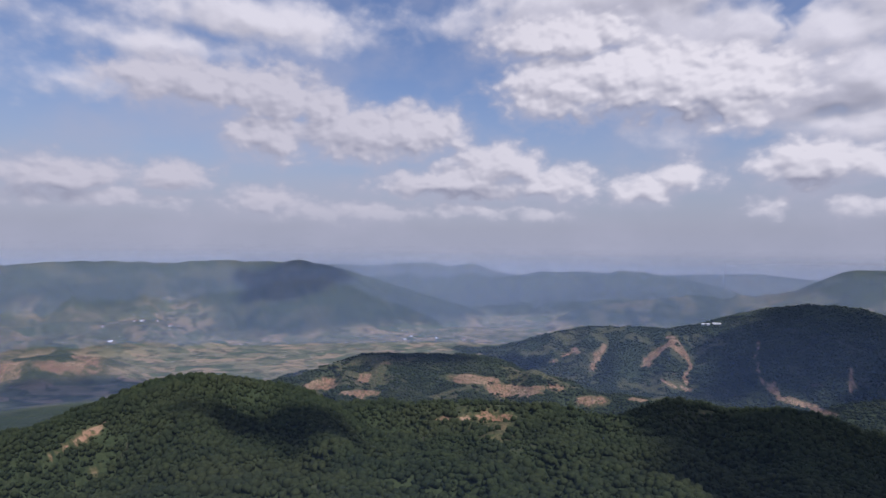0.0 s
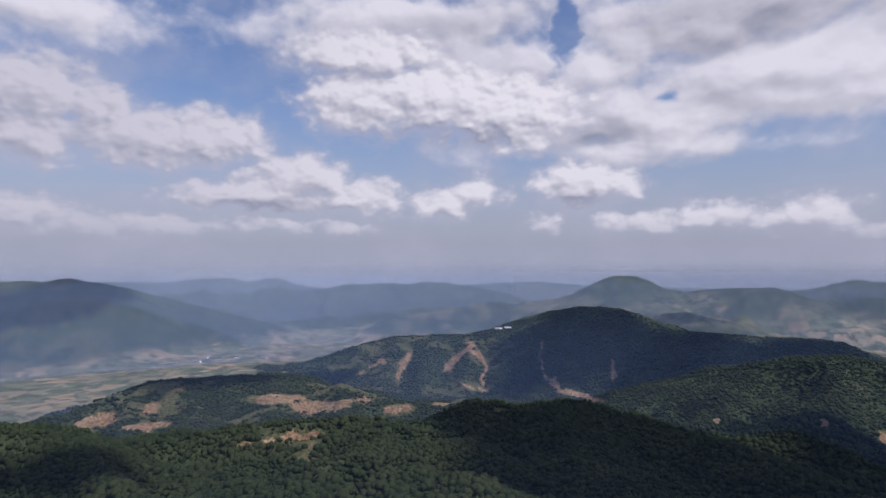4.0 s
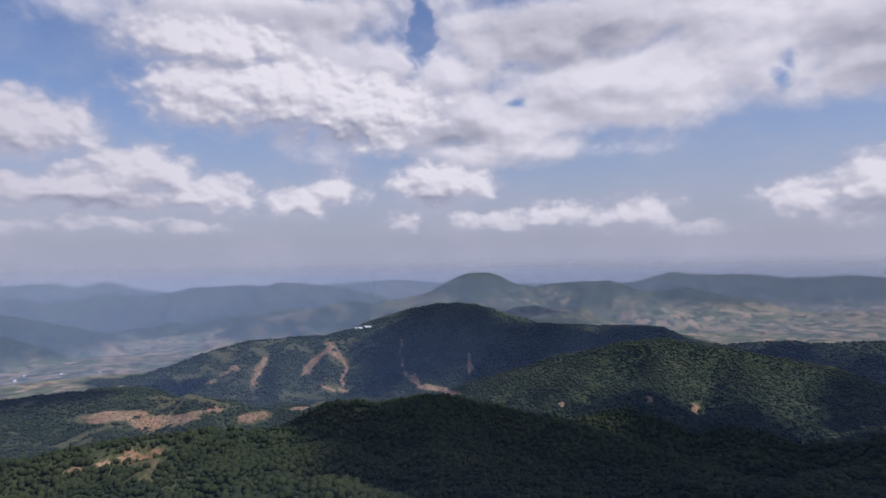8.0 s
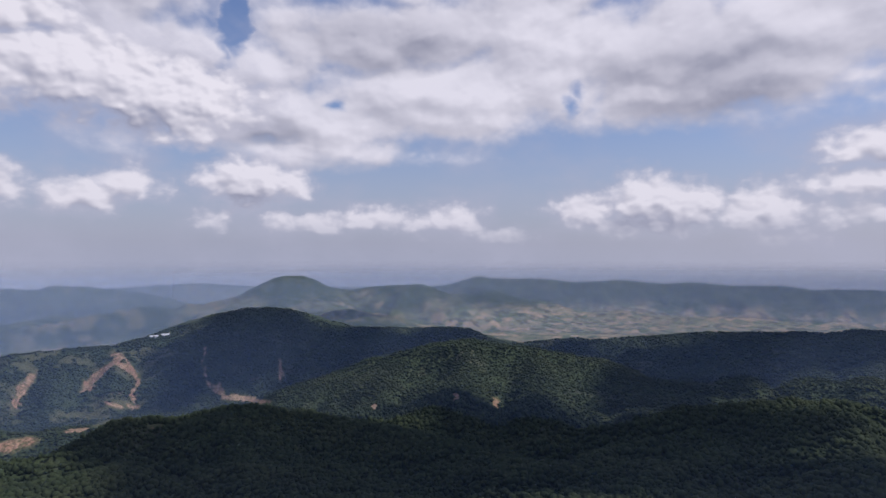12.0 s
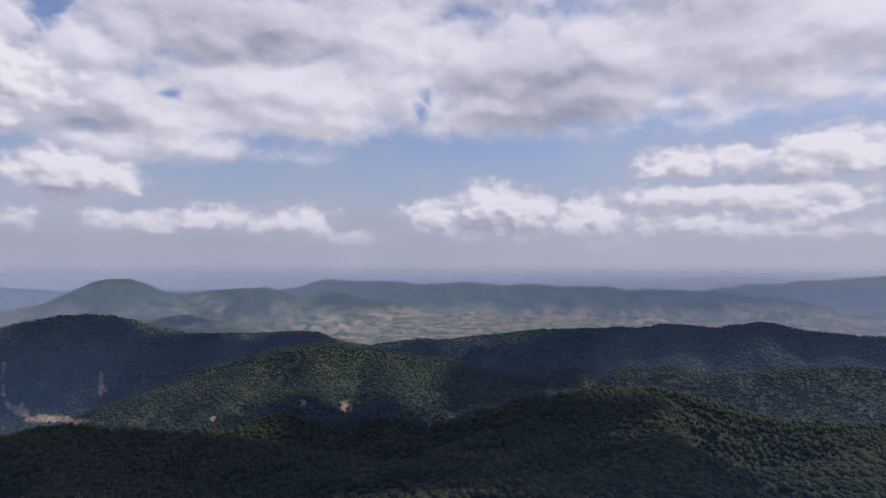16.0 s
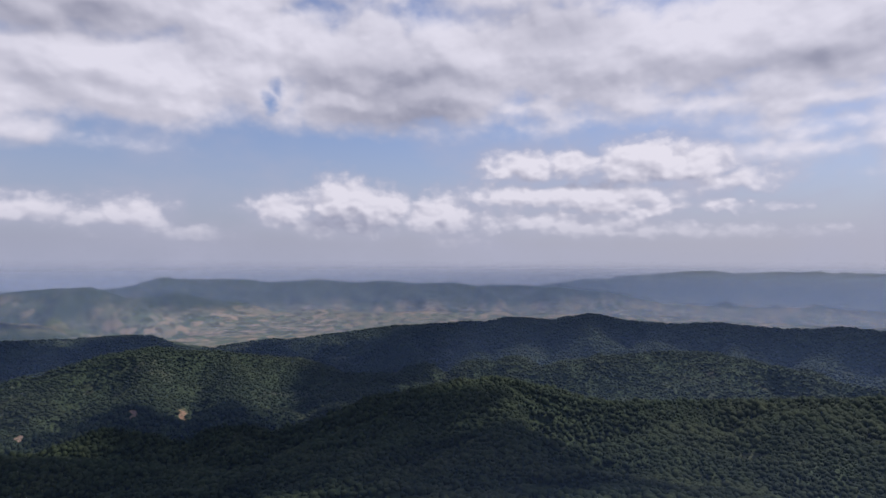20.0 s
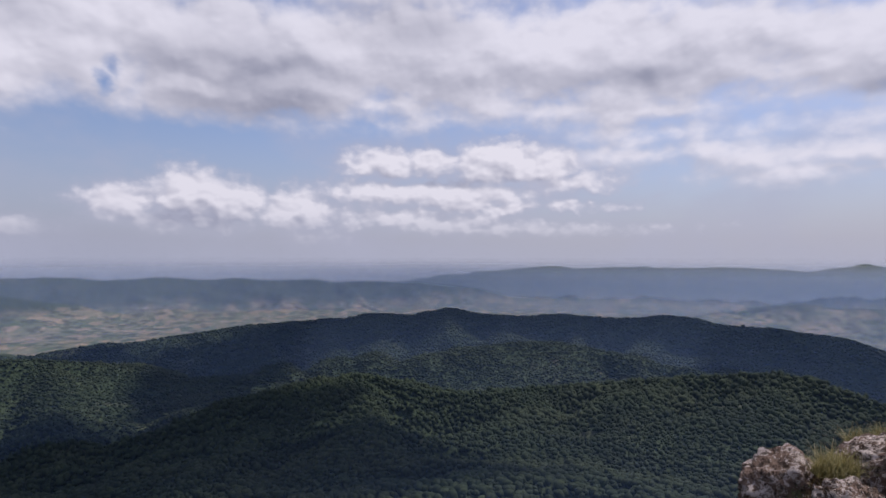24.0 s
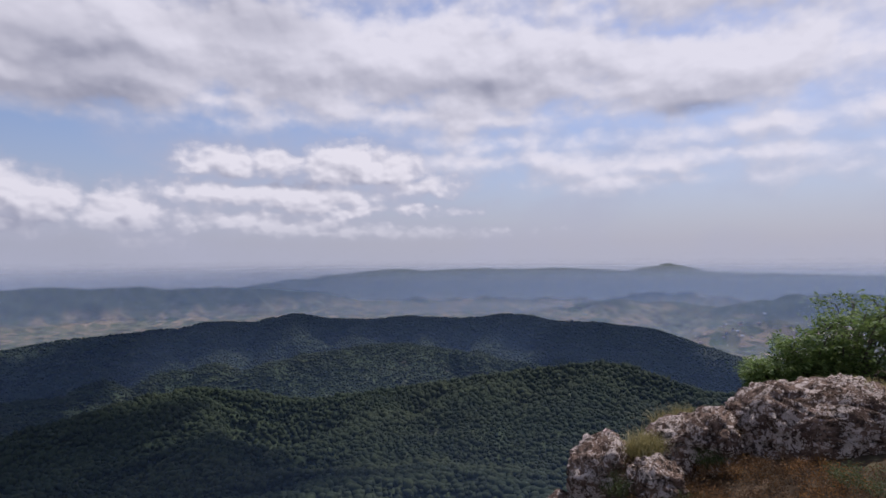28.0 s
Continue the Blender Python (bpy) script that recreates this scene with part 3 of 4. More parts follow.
def land_height(x, y):
    """Height of the bare land at x, y (arrays)."""
    r = np.hypot(x, y)
    b = np.degrees(np.arctan2(x, y))
    b = np.where(b < -100, b + 360, b)
    turn = smooth(b, 20, 30)
    base = np.interp(r, *LEFT_FALL) * (1 - turn) + np.interp(r, *MIDDLE_FALL) * turn
    turn = np.where(r > 2300, smooth(b, 42, 52), smooth(b, 58, 72)) * (1 - smooth(b, 127, 137))
    base = base * (1 - turn) + np.interp(r, *RIGHT_FALL) * turn
    back = smooth(b, 172, 195) + smooth(-b, 70, 95)
    base = base * (1 - back) + np.interp(r, *BACK_RISE) * back
    # the ledge runs on to the right under the outcrop
    rim = np.interp(b, (120, 124, 130, 134, 136.5, 150, 165), (4.7, 5.2, 5.9, 6.4, 9.8, 10.4, 10.6))
    ledge = smooth(b, 121, 124.5) * (1 - smooth(r, rim - .2, rim + 1.2)) * smooth(r, 1.5, 4)
    base = base * (1 - ledge) + (297.93 + .021 * np.clip(b - 124, -4, 24) + .17 * np.clip(r - 4.5, -.5, 1.2)) * ledge
    h, clear = base.copy(), np.full_like(x, 1e3)
    for near, far, rnd, pts in RIDGES:
        # only the land about the ridge
        reach = (pts[:, 2].max() - VALLEY + 60) / min(near, far) + rnd
        some = np.flatnonzero((x > pts[:, 0].min() - reach) & (x < pts[:, 0].max() + reach) & (y > pts[:, 1].min() - reach) & (y < pts[:, 1].max() + reach))
        if not len(some):
            continue
        xs, ys, rs = x[some], y[some], r[some]
        best = np.full_like(xs, -1e9)
        dist = np.full_like(xs, 1e9)
        for p, q in zip(pts[:-1], pts[1:]):
            ux, uy = q[0] - p[0], q[1] - p[1]
            t = np.clip(((xs - p[0]) * ux + (ys - p[1]) * uy) / (ux * ux + uy * uy), 0, 1)
            cx, cy = p[0] + t * ux, p[1] + t * uy
            d = np.hypot(xs - cx, ys - cy)
            slope = np.where(rs < np.hypot(cx, cy), near, far)
            v = p[2] + t * (q[2] - p[2]) - slope * (np.sqrt(d * d + rnd * rnd) - rnd)
            best = np.maximum(best, v)
            dist = np.minimum(dist, d)
        k = 14.0
        m = np.clip(.5 + .5 * (best - h[some]) / k, 0, 1)
        h[some] = h[some] * (1 - m) + best * m + k * .15 * m * (1 - m)
        clear[some] = np.minimum(clear[some], np.where(best > h[some] - 25, dist, 1e3))
    away = smooth(r, 200, 430)
    plain = smooth(r, 1700, 2300)
    calm = (smooth(h, VALLEY + 4, VALLEY + 50) * (1 - plain) + smooth(h - base, 4, 45) * plain) * away
    free = smooth(clear, 4, 70)
    h = h + calm * free * (np.minimum(fbm(x, y, 260, 5, 3, True) - .62, .05) * 95 * (1 - smooth(r, 1900, 2900)) + np.minimum(fbm(x, y, 430, 5, 9, True) - .62, .05) * 120 * smooth(r, 1900, 2900))
    h = h + calm * smooth(clear, 3, 40) * (1 - smooth(r, 2300, 2700)) * np.minimum(fbm(x, y, 120, 4, 15, True) - .62, .06) * 50
    h = h + calm * smooth(clear, 0, 14) * smooth(r, 2300, 2700) * np.minimum(fbm(x, y, 150, 4, 17, True) - .62, .06) * 44
    h = h + calm * (fbm(x, y, 60, 3, 21) - .5) * 6 + away * (fbm(x, y, 300, 3, 31) - .5) * 6 * (1 - calm)
    return h


# bare earth: bearing, height angle, half widths in degrees, nearest and farthest distance
BARE = [
    (-11.7, -13.33, 1.4, 0.44, 1100, 1600), (-7.5, -12.81, 0.85, 0.64, 1100, 1600), (-8.4, -14.24, 2.0, 0.41, 1000, 1600), (3.2, -12.85, 2.8, 0.46, 1000, 1600),
    (7.0, -13.8, 3.15, 0.66, 1000, 1600), (14.3, -14.28, 2.0, 0.51, 1000, 1600), (10.8, -13.38, 2.4, 0.21, 1000, 1600), (18.7, -13.9, 0.9, 0.21, 900, 1600),
    (4.5, -16.31, 3.0, 0.54, 600, 1100), (1.4, -16.62, 3.0, 0.24, 600, 1100), (-33.2, -10.33, 1.6, .4, 1700, 2300), (-30.7, -18.76, 0.65, 0.35, 400, 900),
    (25.1, -14.4, 1.0, 0.26, 900, 1300), (44.2, -13.87, 0.3, 0.53, 1000, 1600), (52.2, -13.18, 0.3, 0.41, 900, 1600), (56.2, -13.59, 0.35, 0.39, 800, 1600),
]

# bare washes and tracks: half width in degrees and (bearing, height angle) along them
GULLIES = [
    (0.29, [(12.8, -9.59), (11.6, -10.34), (10.6, -10.98)]),
    (0.48, [(16.0, -9.25), (15.3, -10.4), (14.5, -11.34)]),
    (0.36, [(21.5, -8.17), (20.5, -9.67), (19.8, -10.59)]),
    (0.29, [(21.7, -8.26), (22.6, -9.61), (22.9, -10.83), (22.8, -11.99)]),
    (0.19, [(28.7, -7.89), (28.9, -9.51), (29.2, -10.99), (30.2, -12.08)]),
    (0.16, [(35.1, -9.35), (35.5, -11.05)]),
    (0.22, [(30.1, -11.47), (30.7, -12.39), (33.3, -12.85), (35.9, -13.58), (37.5, -14.13)]),
    (0.13, [(19.8, -11.56), (21.3, -12.23), (23.0, -12.55)]),
    (0.32, [(-37.1, -18.8), (-35.1, -17.9), (-34.0, -17.1), (-32.0, -16.16), (-29.9, -15.16)]),
    (0.18, [(-32.6, -19.97), (-31.2, -19.12)]),
]


def build_land():
    near = np.arange(-58, 165, .3)
    rest = np.arange(165, 302, 2.5)
    bear = np.radians(np.concatenate((near, rest)))
    ring = np.concatenate(([0.0], np.geomspace(.6, 14, 26), np.geomspace(15, 240, 34), np.geomspace(246, 4970, 330)))
    B, R = np.meshgrid(bear, ring, indexing="ij")
    x, y = (R * np.sin(B)).ravel(), (R * np.cos(B)).ravel()
    z = land_height(x, y)
    nb, nr = len(bear), len(ring)
    i = np.arange(nb)[:, None]
    j = np.arange(nr - 1)[None, :]
    i2 = (i + 1) % nb
    quads = np.stack([i * nr + j + 0 * i, i2 * nr + j, i2 * nr + j + 1, i * nr + j + 1 + 0 * i], -1).reshape(-1, 4)
    quads = quads[:, ::-1]
    me = bpy.data.meshes.new("ground")
    me.vertices.add(len(x))
    me.vertices.foreach_set("co", np.stack((x, y, z), -1).astype(np.float32).ravel())
    me.loops.add(quads.size)
    me.loops.foreach_set("vertex_index", quads.astype(np.int32).ravel())
    me.polygons.add(len(quads))
    me.polygons.foreach_set("loop_start", np.arange(0, quads.size, 4, dtype=np.int32))
    me.update(calc_edges=True)
    me.polygons.foreach_set("use_smooth", np.ones(len(quads), bool))
    field, bare = cover(x, y, z)
    for name, v in (("field", field), ("bare", bare)):
        me.attributes.new(name, "FLOAT", "POINT").data.foreach_set("value", v.astype(np.float32))
    me.materials.append(GROUND)
    me.validate()
    ob = new("ground", me)
    return tagged(ob, "wooded hills and a patchwork farming valley below a cliff", "ground", kind="structure")


def cover(x, y, z):
    """Where the land is farmed and where it is bare."""
    r = np.hypot(x, y)
    b = np.degrees(np.arctan2(x, y))
    e = np.degrees(np.arctan2(z - EYE, r))
    n = fbm(x, y, 220, 4, 51)
    field = (1 - smooth(z + (n - .5) * 60, VALLEY + 14, VALLEY + 46)) * smooth(r, 1550, 1750) * np.maximum(1 - smooth(b + (n - .5) * 18, 1, 6), smooth(r, 2250, 2450))
    field = np.maximum(field, smooth(r, 2450, 2650) * smooth(b, 44, 50) * (1 - smooth(z + (n - .5) * 110, 10, 70)))
    field = np.maximum(field, .6 * smooth(r, 2400, 2600) * smooth(b, 24, 30) * (1 - smooth(b, 50, 54)) * (1 - smooth(np.abs(z - 60 + (n - .5) * 160), 15, 60)))
    field = np.maximum(field, .7 * smooth(r, 2350, 2450) * (1 - smooth(b, -24, -18)) * (1 - smooth(z + (n - .5) * 120, 0, 50)))
    bare = np.zeros_like(x)
    torn = (fbm(x, y, 90, 4, 61) - .5) * 1.5 + (fbm(x + y * .3, y, 34, 3, 63) - .5) * .9
    for q, h, w, t, lo, hi in BARE:
        d = np.hypot((b - q) / w, (e - h) / t)
        bare = np.maximum(bare, (1 - smooth(d + torn * .8, .55, 1.3)) * (r > lo) * (r < hi))
    bend = b + (fbm(x, y, 130, 4, 71) - .5) * 2.0
    bare = np.maximum(bare, .62 * smooth(fbm(x, y, 60, 4, 69), .44, .58) * smooth(r, 1850, 1950) * (1 - smooth(r, 2080, 2120)) * (1 - smooth(b, -31, -29)))
    for w, line in GULLIES:
        for (b0, e0), (b1, e1) in zip(line[:-1], line[1:]):
            t = np.clip(((bend - b0) * (b1 - b0) + (e - e0) * (e1 - e0)) / ((b1 - b0) ** 2 + (e1 - e0) ** 2), 0, 1)
            d = np.hypot(bend - b0 - t * (b1 - b0), e - e0 - t * (e1 - e0)) / w
            bare = np.maximum(bare, (1 - smooth(d + torn * 1.5, .1, 1.35)) * np.where(b0 < 0, r < 900, (r > 1450) & (r < 2330)))
    patchy = smooth(fbm(x, y, 110, 4, 67), .44, .6)
    bare = np.maximum(bare, .34 * patchy * smooth(r, 1000, 1100) * (1 - smooth(r, 1480, 1500)) * smooth(b, -15, -11) * (1 - smooth(b, 14, 20)))
    bare = np.maximum(bare, .36 * patchy * smooth(r, 640, 700) * (1 - smooth(r, 950, 1000)) * smooth(b, -4, -1) * (1 - smooth(b, 6, 9)))
    bare = np.maximum(bare, .3 * patchy * smooth(r, 1500, 1600) * (1 - smooth(r, 2300, 2340)) * smooth(b, 4, 9) * (1 - smooth(b, 26, 32)))
    bare = np.maximum(bare, .42 * patchy * smooth(r, 2600, 2800) * (1 - smooth(r, 3300, 3340)) * smooth(b, 12, 16) * (1 - smooth(b, 30, 34)))
    bare = np.maximum(bare, .28 * patchy * smooth(r, 2300, 2500) * (1 - smooth(r, 3500, 3600)) * (1 - smooth(b, -12, -8)))
    bare = np.maximum(bare, smooth(-r, -60, -20))
    return field, bare


ground = build_land()


# ---- woods ----
def crown_shapes(rng, count, clumps, far):
    """Unit crowns: a few uneven clumps each; far ones are plain eight-sided tufts."""
    bm = bmesh.new()
    if far:
        bmesh.ops.create_cone(bm, segments=4, radius1=1.0, radius2=0.0, depth=1.0, cap_ends=False, matrix=Matrix.Translation((0, 0, .5)))
        bmesh.ops.create_cone(bm, segments=4, radius1=0.0, radius2=1.0, depth=1.0, cap_ends=False, matrix=Matrix.Translation((0, 0, -.5)))
        bmesh.ops.remove_doubles(bm, verts=bm.verts, dist=.001)
    else:
        bmesh.ops.create_icosphere(bm, subdivisions=1, radius=1.0)
    bmesh.ops.triangulate(bm, faces=bm.faces)
    bm.verts.index_update()
    co = np.array([v.co[:] for v in bm.verts])
    tri = np.array([[v.index for v in f.verts] for f in bm.faces])
    bm.free()
    shapes = []
    for s in range(count):
        vs, fs = [], []
        for c in range(clumps):
            a = rng.uniform(0, 6.283)
            d = 0 if c == 0 else rng.uniform(.35, .6)
            size = (.9 if clumps == 1 else rng.uniform(.7, .85)) if c == 0 else rng.uniform(.45, .62)
            centre = np.array((d * math.cos(a), d * math.sin(a), .55 if c == 0 else rng.uniform(.2, .8)))
            v = co * size * rng.uniform(.74, 1.26, (len(co), 1)) + centre
            fs.append(tri + len(co) * c)
            vs.append(v)
        shapes.append((np.concatenate(vs), np.concatenate(fs)))
    return shapes


SCREEN_B, SCREEN_R = np.arange(-60, 166, 1.0), np.geomspace(200, 2500, 90)


def land_screen():
    """The steepest slope up to which the land hides what lies behind, by bearing and distance."""
    qs, rs = np.meshgrid(np.radians(SCREEN_B), SCREEN_R, indexing="ij")
    z = land_height((rs * np.sin(qs)).ravel(), (rs * np.cos(qs)).ravel()).reshape(rs.shape)
    return np.maximum.accumulate((z - EYE) / rs, axis=1)


SCREEN = land_screen()


def screen_at(q, r):
    i = np.clip(np.round(q - SCREEN_B[0]).astype(int), 0, len(SCREEN_B) - 1)
    j = np.clip(np.searchsorted(SCREEN_R, r * .97) - 1, 0, len(SCREEN_R) - 1)
    return SCREEN[i, j]


def build_wood(name, label, lo, hi, step, clumps, b0, b1, seed, far=False):
    rng = np.random.default_rng(seed)
    shapes = crown_shapes(rng, 12, clumps, far)
    # a loose grid of trees, staggered row by row
    u, v = np.meshgrid(np.arange(-hi, hi, step), np.arange(-hi, hi, step * .87))
    u = u + (np.arange(len(u)) % 2)[:, None] * step * .5
    x, y = (u + rng.uniform(-.5, .5, u.shape) * step).ravel(), (v + rng.uniform(-.5, .5, u.shape) * step).ravel()
    r, q = np.hypot(x, y), np.degrees(np.arctan2(x, y))
    ring = (r >= lo) & (r < hi) & (q > b0) & (q < b1)
    x, y, r, q = x[ring], y[ring], r[ring], q[ring]
    z = land_height(x, y)
    field, bare = cover(x, y, z)
    lean = bare + (fbm(x, y, 24, 4, 77) - .5) * 2.0 * np.clip(bare * 3, .15, 1)
    keep = (lean < .30) & (field < .45)
    # the far sides of the hills need no single trees
    keep &= (z + 12 - EYE) / r > np.maximum(screen_at(q, r) - .02, -.56)
    x, y, z = x[keep], y[keep], z[keep]
    size = step * (.32 + .70 * rng.random(len(x)) ** 1.7) * (.6 + .8 * fbm(x, y, 70, 3, 5))
    spin = rng.uniform(0, 6.283, len(x))
    tall = rng.uniform(.75, 1.3, len(x)) * (.55 if far else 1.0)
    kind = rng.integers(0, len(shapes), len(x))
    allv, allf, off = [], [], 0
    for k, (sv, sf) in enumerate(shapes):
        m = kind == k
        c, s = np.cos(spin[m])[:, None], np.sin(spin[m])[:, None]
        vx = (sv[None, :, 0] * c - sv[None, :, 1] * s) * size[m][:, None] + x[m][:, None]
        vy = (sv[None, :, 0] * s + sv[None, :, 1] * c) * size[m][:, None] + y[m][:, None]
        vz = sv[None, :, 2] * (size * tall)[m][:, None] + z[m][:, None]
        v = np.stack((vx, vy, vz), -1).reshape(-1, 3)
        f = (sf[None] + (np.arange(m.sum()) * len(sv))[:, None, None]).reshape(-1, 3) + off
        off += len(v)
        allv.append(v)
        allf.append(f)
    v, f = np.concatenate(allv), np.concatenate(allf)
    me = bpy.data.meshes.new(name)
    me.vertices.add(len(v))
    me.vertices.foreach_set("co", v.astype(np.float32).ravel())
    me.loops.add(f.size)
    me.loops.foreach_set("vertex_index", f.astype(np.int32).ravel())
    me.polygons.add(len(f))
    me.polygons.foreach_set("loop_start", np.arange(0, f.size, 3, dtype=np.int32))
    me.update(calc_edges=True)
    me.polygons.foreach_set("use_smooth", np.ones(len(f), bool))
    me.materials.append(CROWNS)
    return tagged(new(name, me), label, "forest", kind="stuff")


build_wood("forest", "dense green broadleaf forest on the hills below the cliff", 340, 760, 4.5, 1, -45, 142, 4)
build_wood("forest", "green broadleaf forest on the middle slopes", 760, 1120, 5.6, 1, -40, 142, 5)
build_wood("forest", "far green broadleaf forest on the ridges", 1120, 1700, 6.4, 1, -22, 140, 6, True)
build_wood("forest", "far forest on long wooded ridges and mountain faces", 1700, 2340, 8.0, 1, 0, 140, 7, True)

# ---- sheets added to imitate haze in the valleys ----


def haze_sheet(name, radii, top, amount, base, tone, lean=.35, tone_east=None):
    """An added tinted sheet that imitates valley haze and leans away from the eye; radii as (bearing, distance) of its
    foot.
    """
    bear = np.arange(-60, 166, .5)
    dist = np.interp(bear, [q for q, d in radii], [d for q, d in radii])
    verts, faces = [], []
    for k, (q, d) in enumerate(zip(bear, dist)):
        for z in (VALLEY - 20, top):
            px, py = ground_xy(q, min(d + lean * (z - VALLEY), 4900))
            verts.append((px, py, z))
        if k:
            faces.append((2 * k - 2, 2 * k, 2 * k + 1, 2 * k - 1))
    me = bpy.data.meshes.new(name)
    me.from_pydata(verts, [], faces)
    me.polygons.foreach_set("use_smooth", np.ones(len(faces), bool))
    me.materials.append(haze_sheet_material(name, top, base, tone, tone_east or tone))
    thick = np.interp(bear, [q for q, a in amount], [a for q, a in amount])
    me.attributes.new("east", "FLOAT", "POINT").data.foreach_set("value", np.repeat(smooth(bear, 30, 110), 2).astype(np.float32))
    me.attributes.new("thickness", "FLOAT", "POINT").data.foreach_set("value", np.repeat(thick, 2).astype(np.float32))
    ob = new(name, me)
    return tagged(ob, "thin blue-grey sheet standing in for summer haze over the valley", "haze", kind="structure")


# tints that paint the air's blue over distance; the last two brighten eastwards
NEAR_HAZE_TINT, FAR_HAZE_TINT = (.26, .41, .80), (.46, .58, .82)
haze_sheet("backdrop_haze_sheet_1", [(-60, 250), (165, 250)], 310, [(-60, .04), (40, .045), (90, .075), (165, .085)], 160, NEAR_HAZE_TINT, 0)
haze_sheet("backdrop_haze_sheet_2", [(-60, 1000), (-10, 1020), (0, 1060), (20, 1080), (40, 1060), (60, 1000), (80, 1040), (128, 1040), (165, 960)], 330, [(-60, .08), (60, .07), (75, .065), (122, .065), (130, .06), (165, .06)], 60, NEAR_HAZE_TINT, 0)
haze_sheet("backdrop_haze_sheet_3", [(-60, 1650), (10, 1620), (40, 1560), (56, 1620), (90, 1540), (130, 1540), (165, 1500)], 300, [(-60, .13), (5, .13), (60, .11), (75, .095), (120, .085), (132, .07), (165, .08)], 60, (.27, .42, .80), 0)
haze_sheet("backdrop_haze_sheet_4", [(-60, 2380), (30, 2420), (60, 2400), (110, 2150), (140, 2100), (165, 2100)], 265, [(-60, .17), (0, .20), (15, .21), (60, .18), (90, .23), (165, .29)], 190, (.38, .52, .84))
haze_sheet("backdrop_haze_sheet_5", [(-60, 2850), (55, 2850), (120, 2900), (165, 2900)], 265, [(-60, .14), (5, .16), (15, .15), (50, .15), (60, .14), (90, .18), (165, .24)], 200, FAR_HAZE_TINT)
haze_sheet("backdrop_haze_sheet_6", [(-60, 3420), (50, 3420), (165, 3420)], 290, [(-60, .26), (60, .27), (100, .30), (165, .32)], 190, (.38, .47, .65), .35, (.52, .63, .86))
haze_sheet("backdrop_haze_sheet_7", [(-60, 4000), (165, 4050)], 310, [(-60, .36), (80, .42), (100, .5), (165, .52)], 215, (.43, .49, .60), .35, (.70, .77, .90))

# ---- clouds overhead, whose shadows lie on the hills ----


def cloud_mesh(seed):
    """A heap cloud of unit size: a flat base and lumpy towers."""
    rng = random.Random(seed)
    bm = bmesh.new()
    for k in range(9):
        a, d = rng.uniform(0, 6.283), rng.uniform(0, .72) if k else 0
        r = rng.uniform(.3, .45) if k else .62
        m = Matrix.LocRotScale((d * math.cos(a), d * math.sin(a), 0), None, (r, r, r * rng.uniform(.5, .9)))
        bmesh.ops.create_icosphere(bm, subdivisions=3, radius=1.0, matrix=m)
    for v in bm.verts:
        v.co *= 1 + .28 * noise.fractal(v.co * 3.1 + Vector((seed, 0, 0)), 1.0, 2.0, 4)
        if v.co.z < 0:
            v.co.z *= .25
    me = bpy.data.meshes.new("cloud")
    bm.to_mesh(me)
    bm.free()
    me.polygons.foreach_set("use_smooth", np.ones(len(me.polygons), bool))
    me.materials.append(VAPOUR)
    return me


CLOUD_BASE = 3300.0
# the ground that each cloud shades: bearing, distance, half width across, half depth
SHADES_LEFT = [
    (-15, 690, 105, 75), (-2, 1480, 190, 60), (-14, 3000, 400, 220), (-32, 1820, 260, 130), (7, 1900, 130, 100),
    (23, 910, 110, 120), (30, 830, 190, 230), (38, 780, 240, 300), (46, 710, 220, 190), (56, 640, 240, 220), (27.5, 1930, 120, 220),
]
SHADES_RIGHT = [
    (34, 2100, 300, 330), (42, 2060, 380, 340), (50, 2100, 290, 250), (39, 1780, 200, 180), (42, 2640, 180, 70), (54, 1060, 150, 80), (62, 1080, 150, 80), (70, 1350, 160, 130), (85, 470, 170, 80), (67, 900, 240, 280), (63, 1800, 190, 170), (73, 1680, 330, 260),
    (86, 1840, 360, 170), (99, 1870, 330, 150), (111, 1850, 360, 170), (125, 1780, 330, 240), (134, 1500, 200, 260), (82, 620, 180, 130), (78, 1250, 230, 110),
]
cloud_meshes = [cloud_mesh(k) for k in range(4)]
for k, (q, d, across, deep) in enumerate(SHADES_LEFT + SHADES_RIGHT):
    px, py = ground_xy(q, d)
    up = SUN_WAY * ((CLOUD_BASE - float(land_height(np.array([px]), np.array([py]))[0])) / SUN_WAY.z)
    ob = new("cloud", cloud_meshes[k % 4])
    ob.matrix_world = pose(px + up.x, py + up.y, CLOUD_BASE, 0, 0, -q) @ Matrix.Diagonal((across * 1.15, deep * 1.15, 130, 1))
    tagged(ob, "white fair-weather heap cloud drifting over the hills", "cloud", "heap clouds overhead")

# ---- the outcrop on the ledge ----


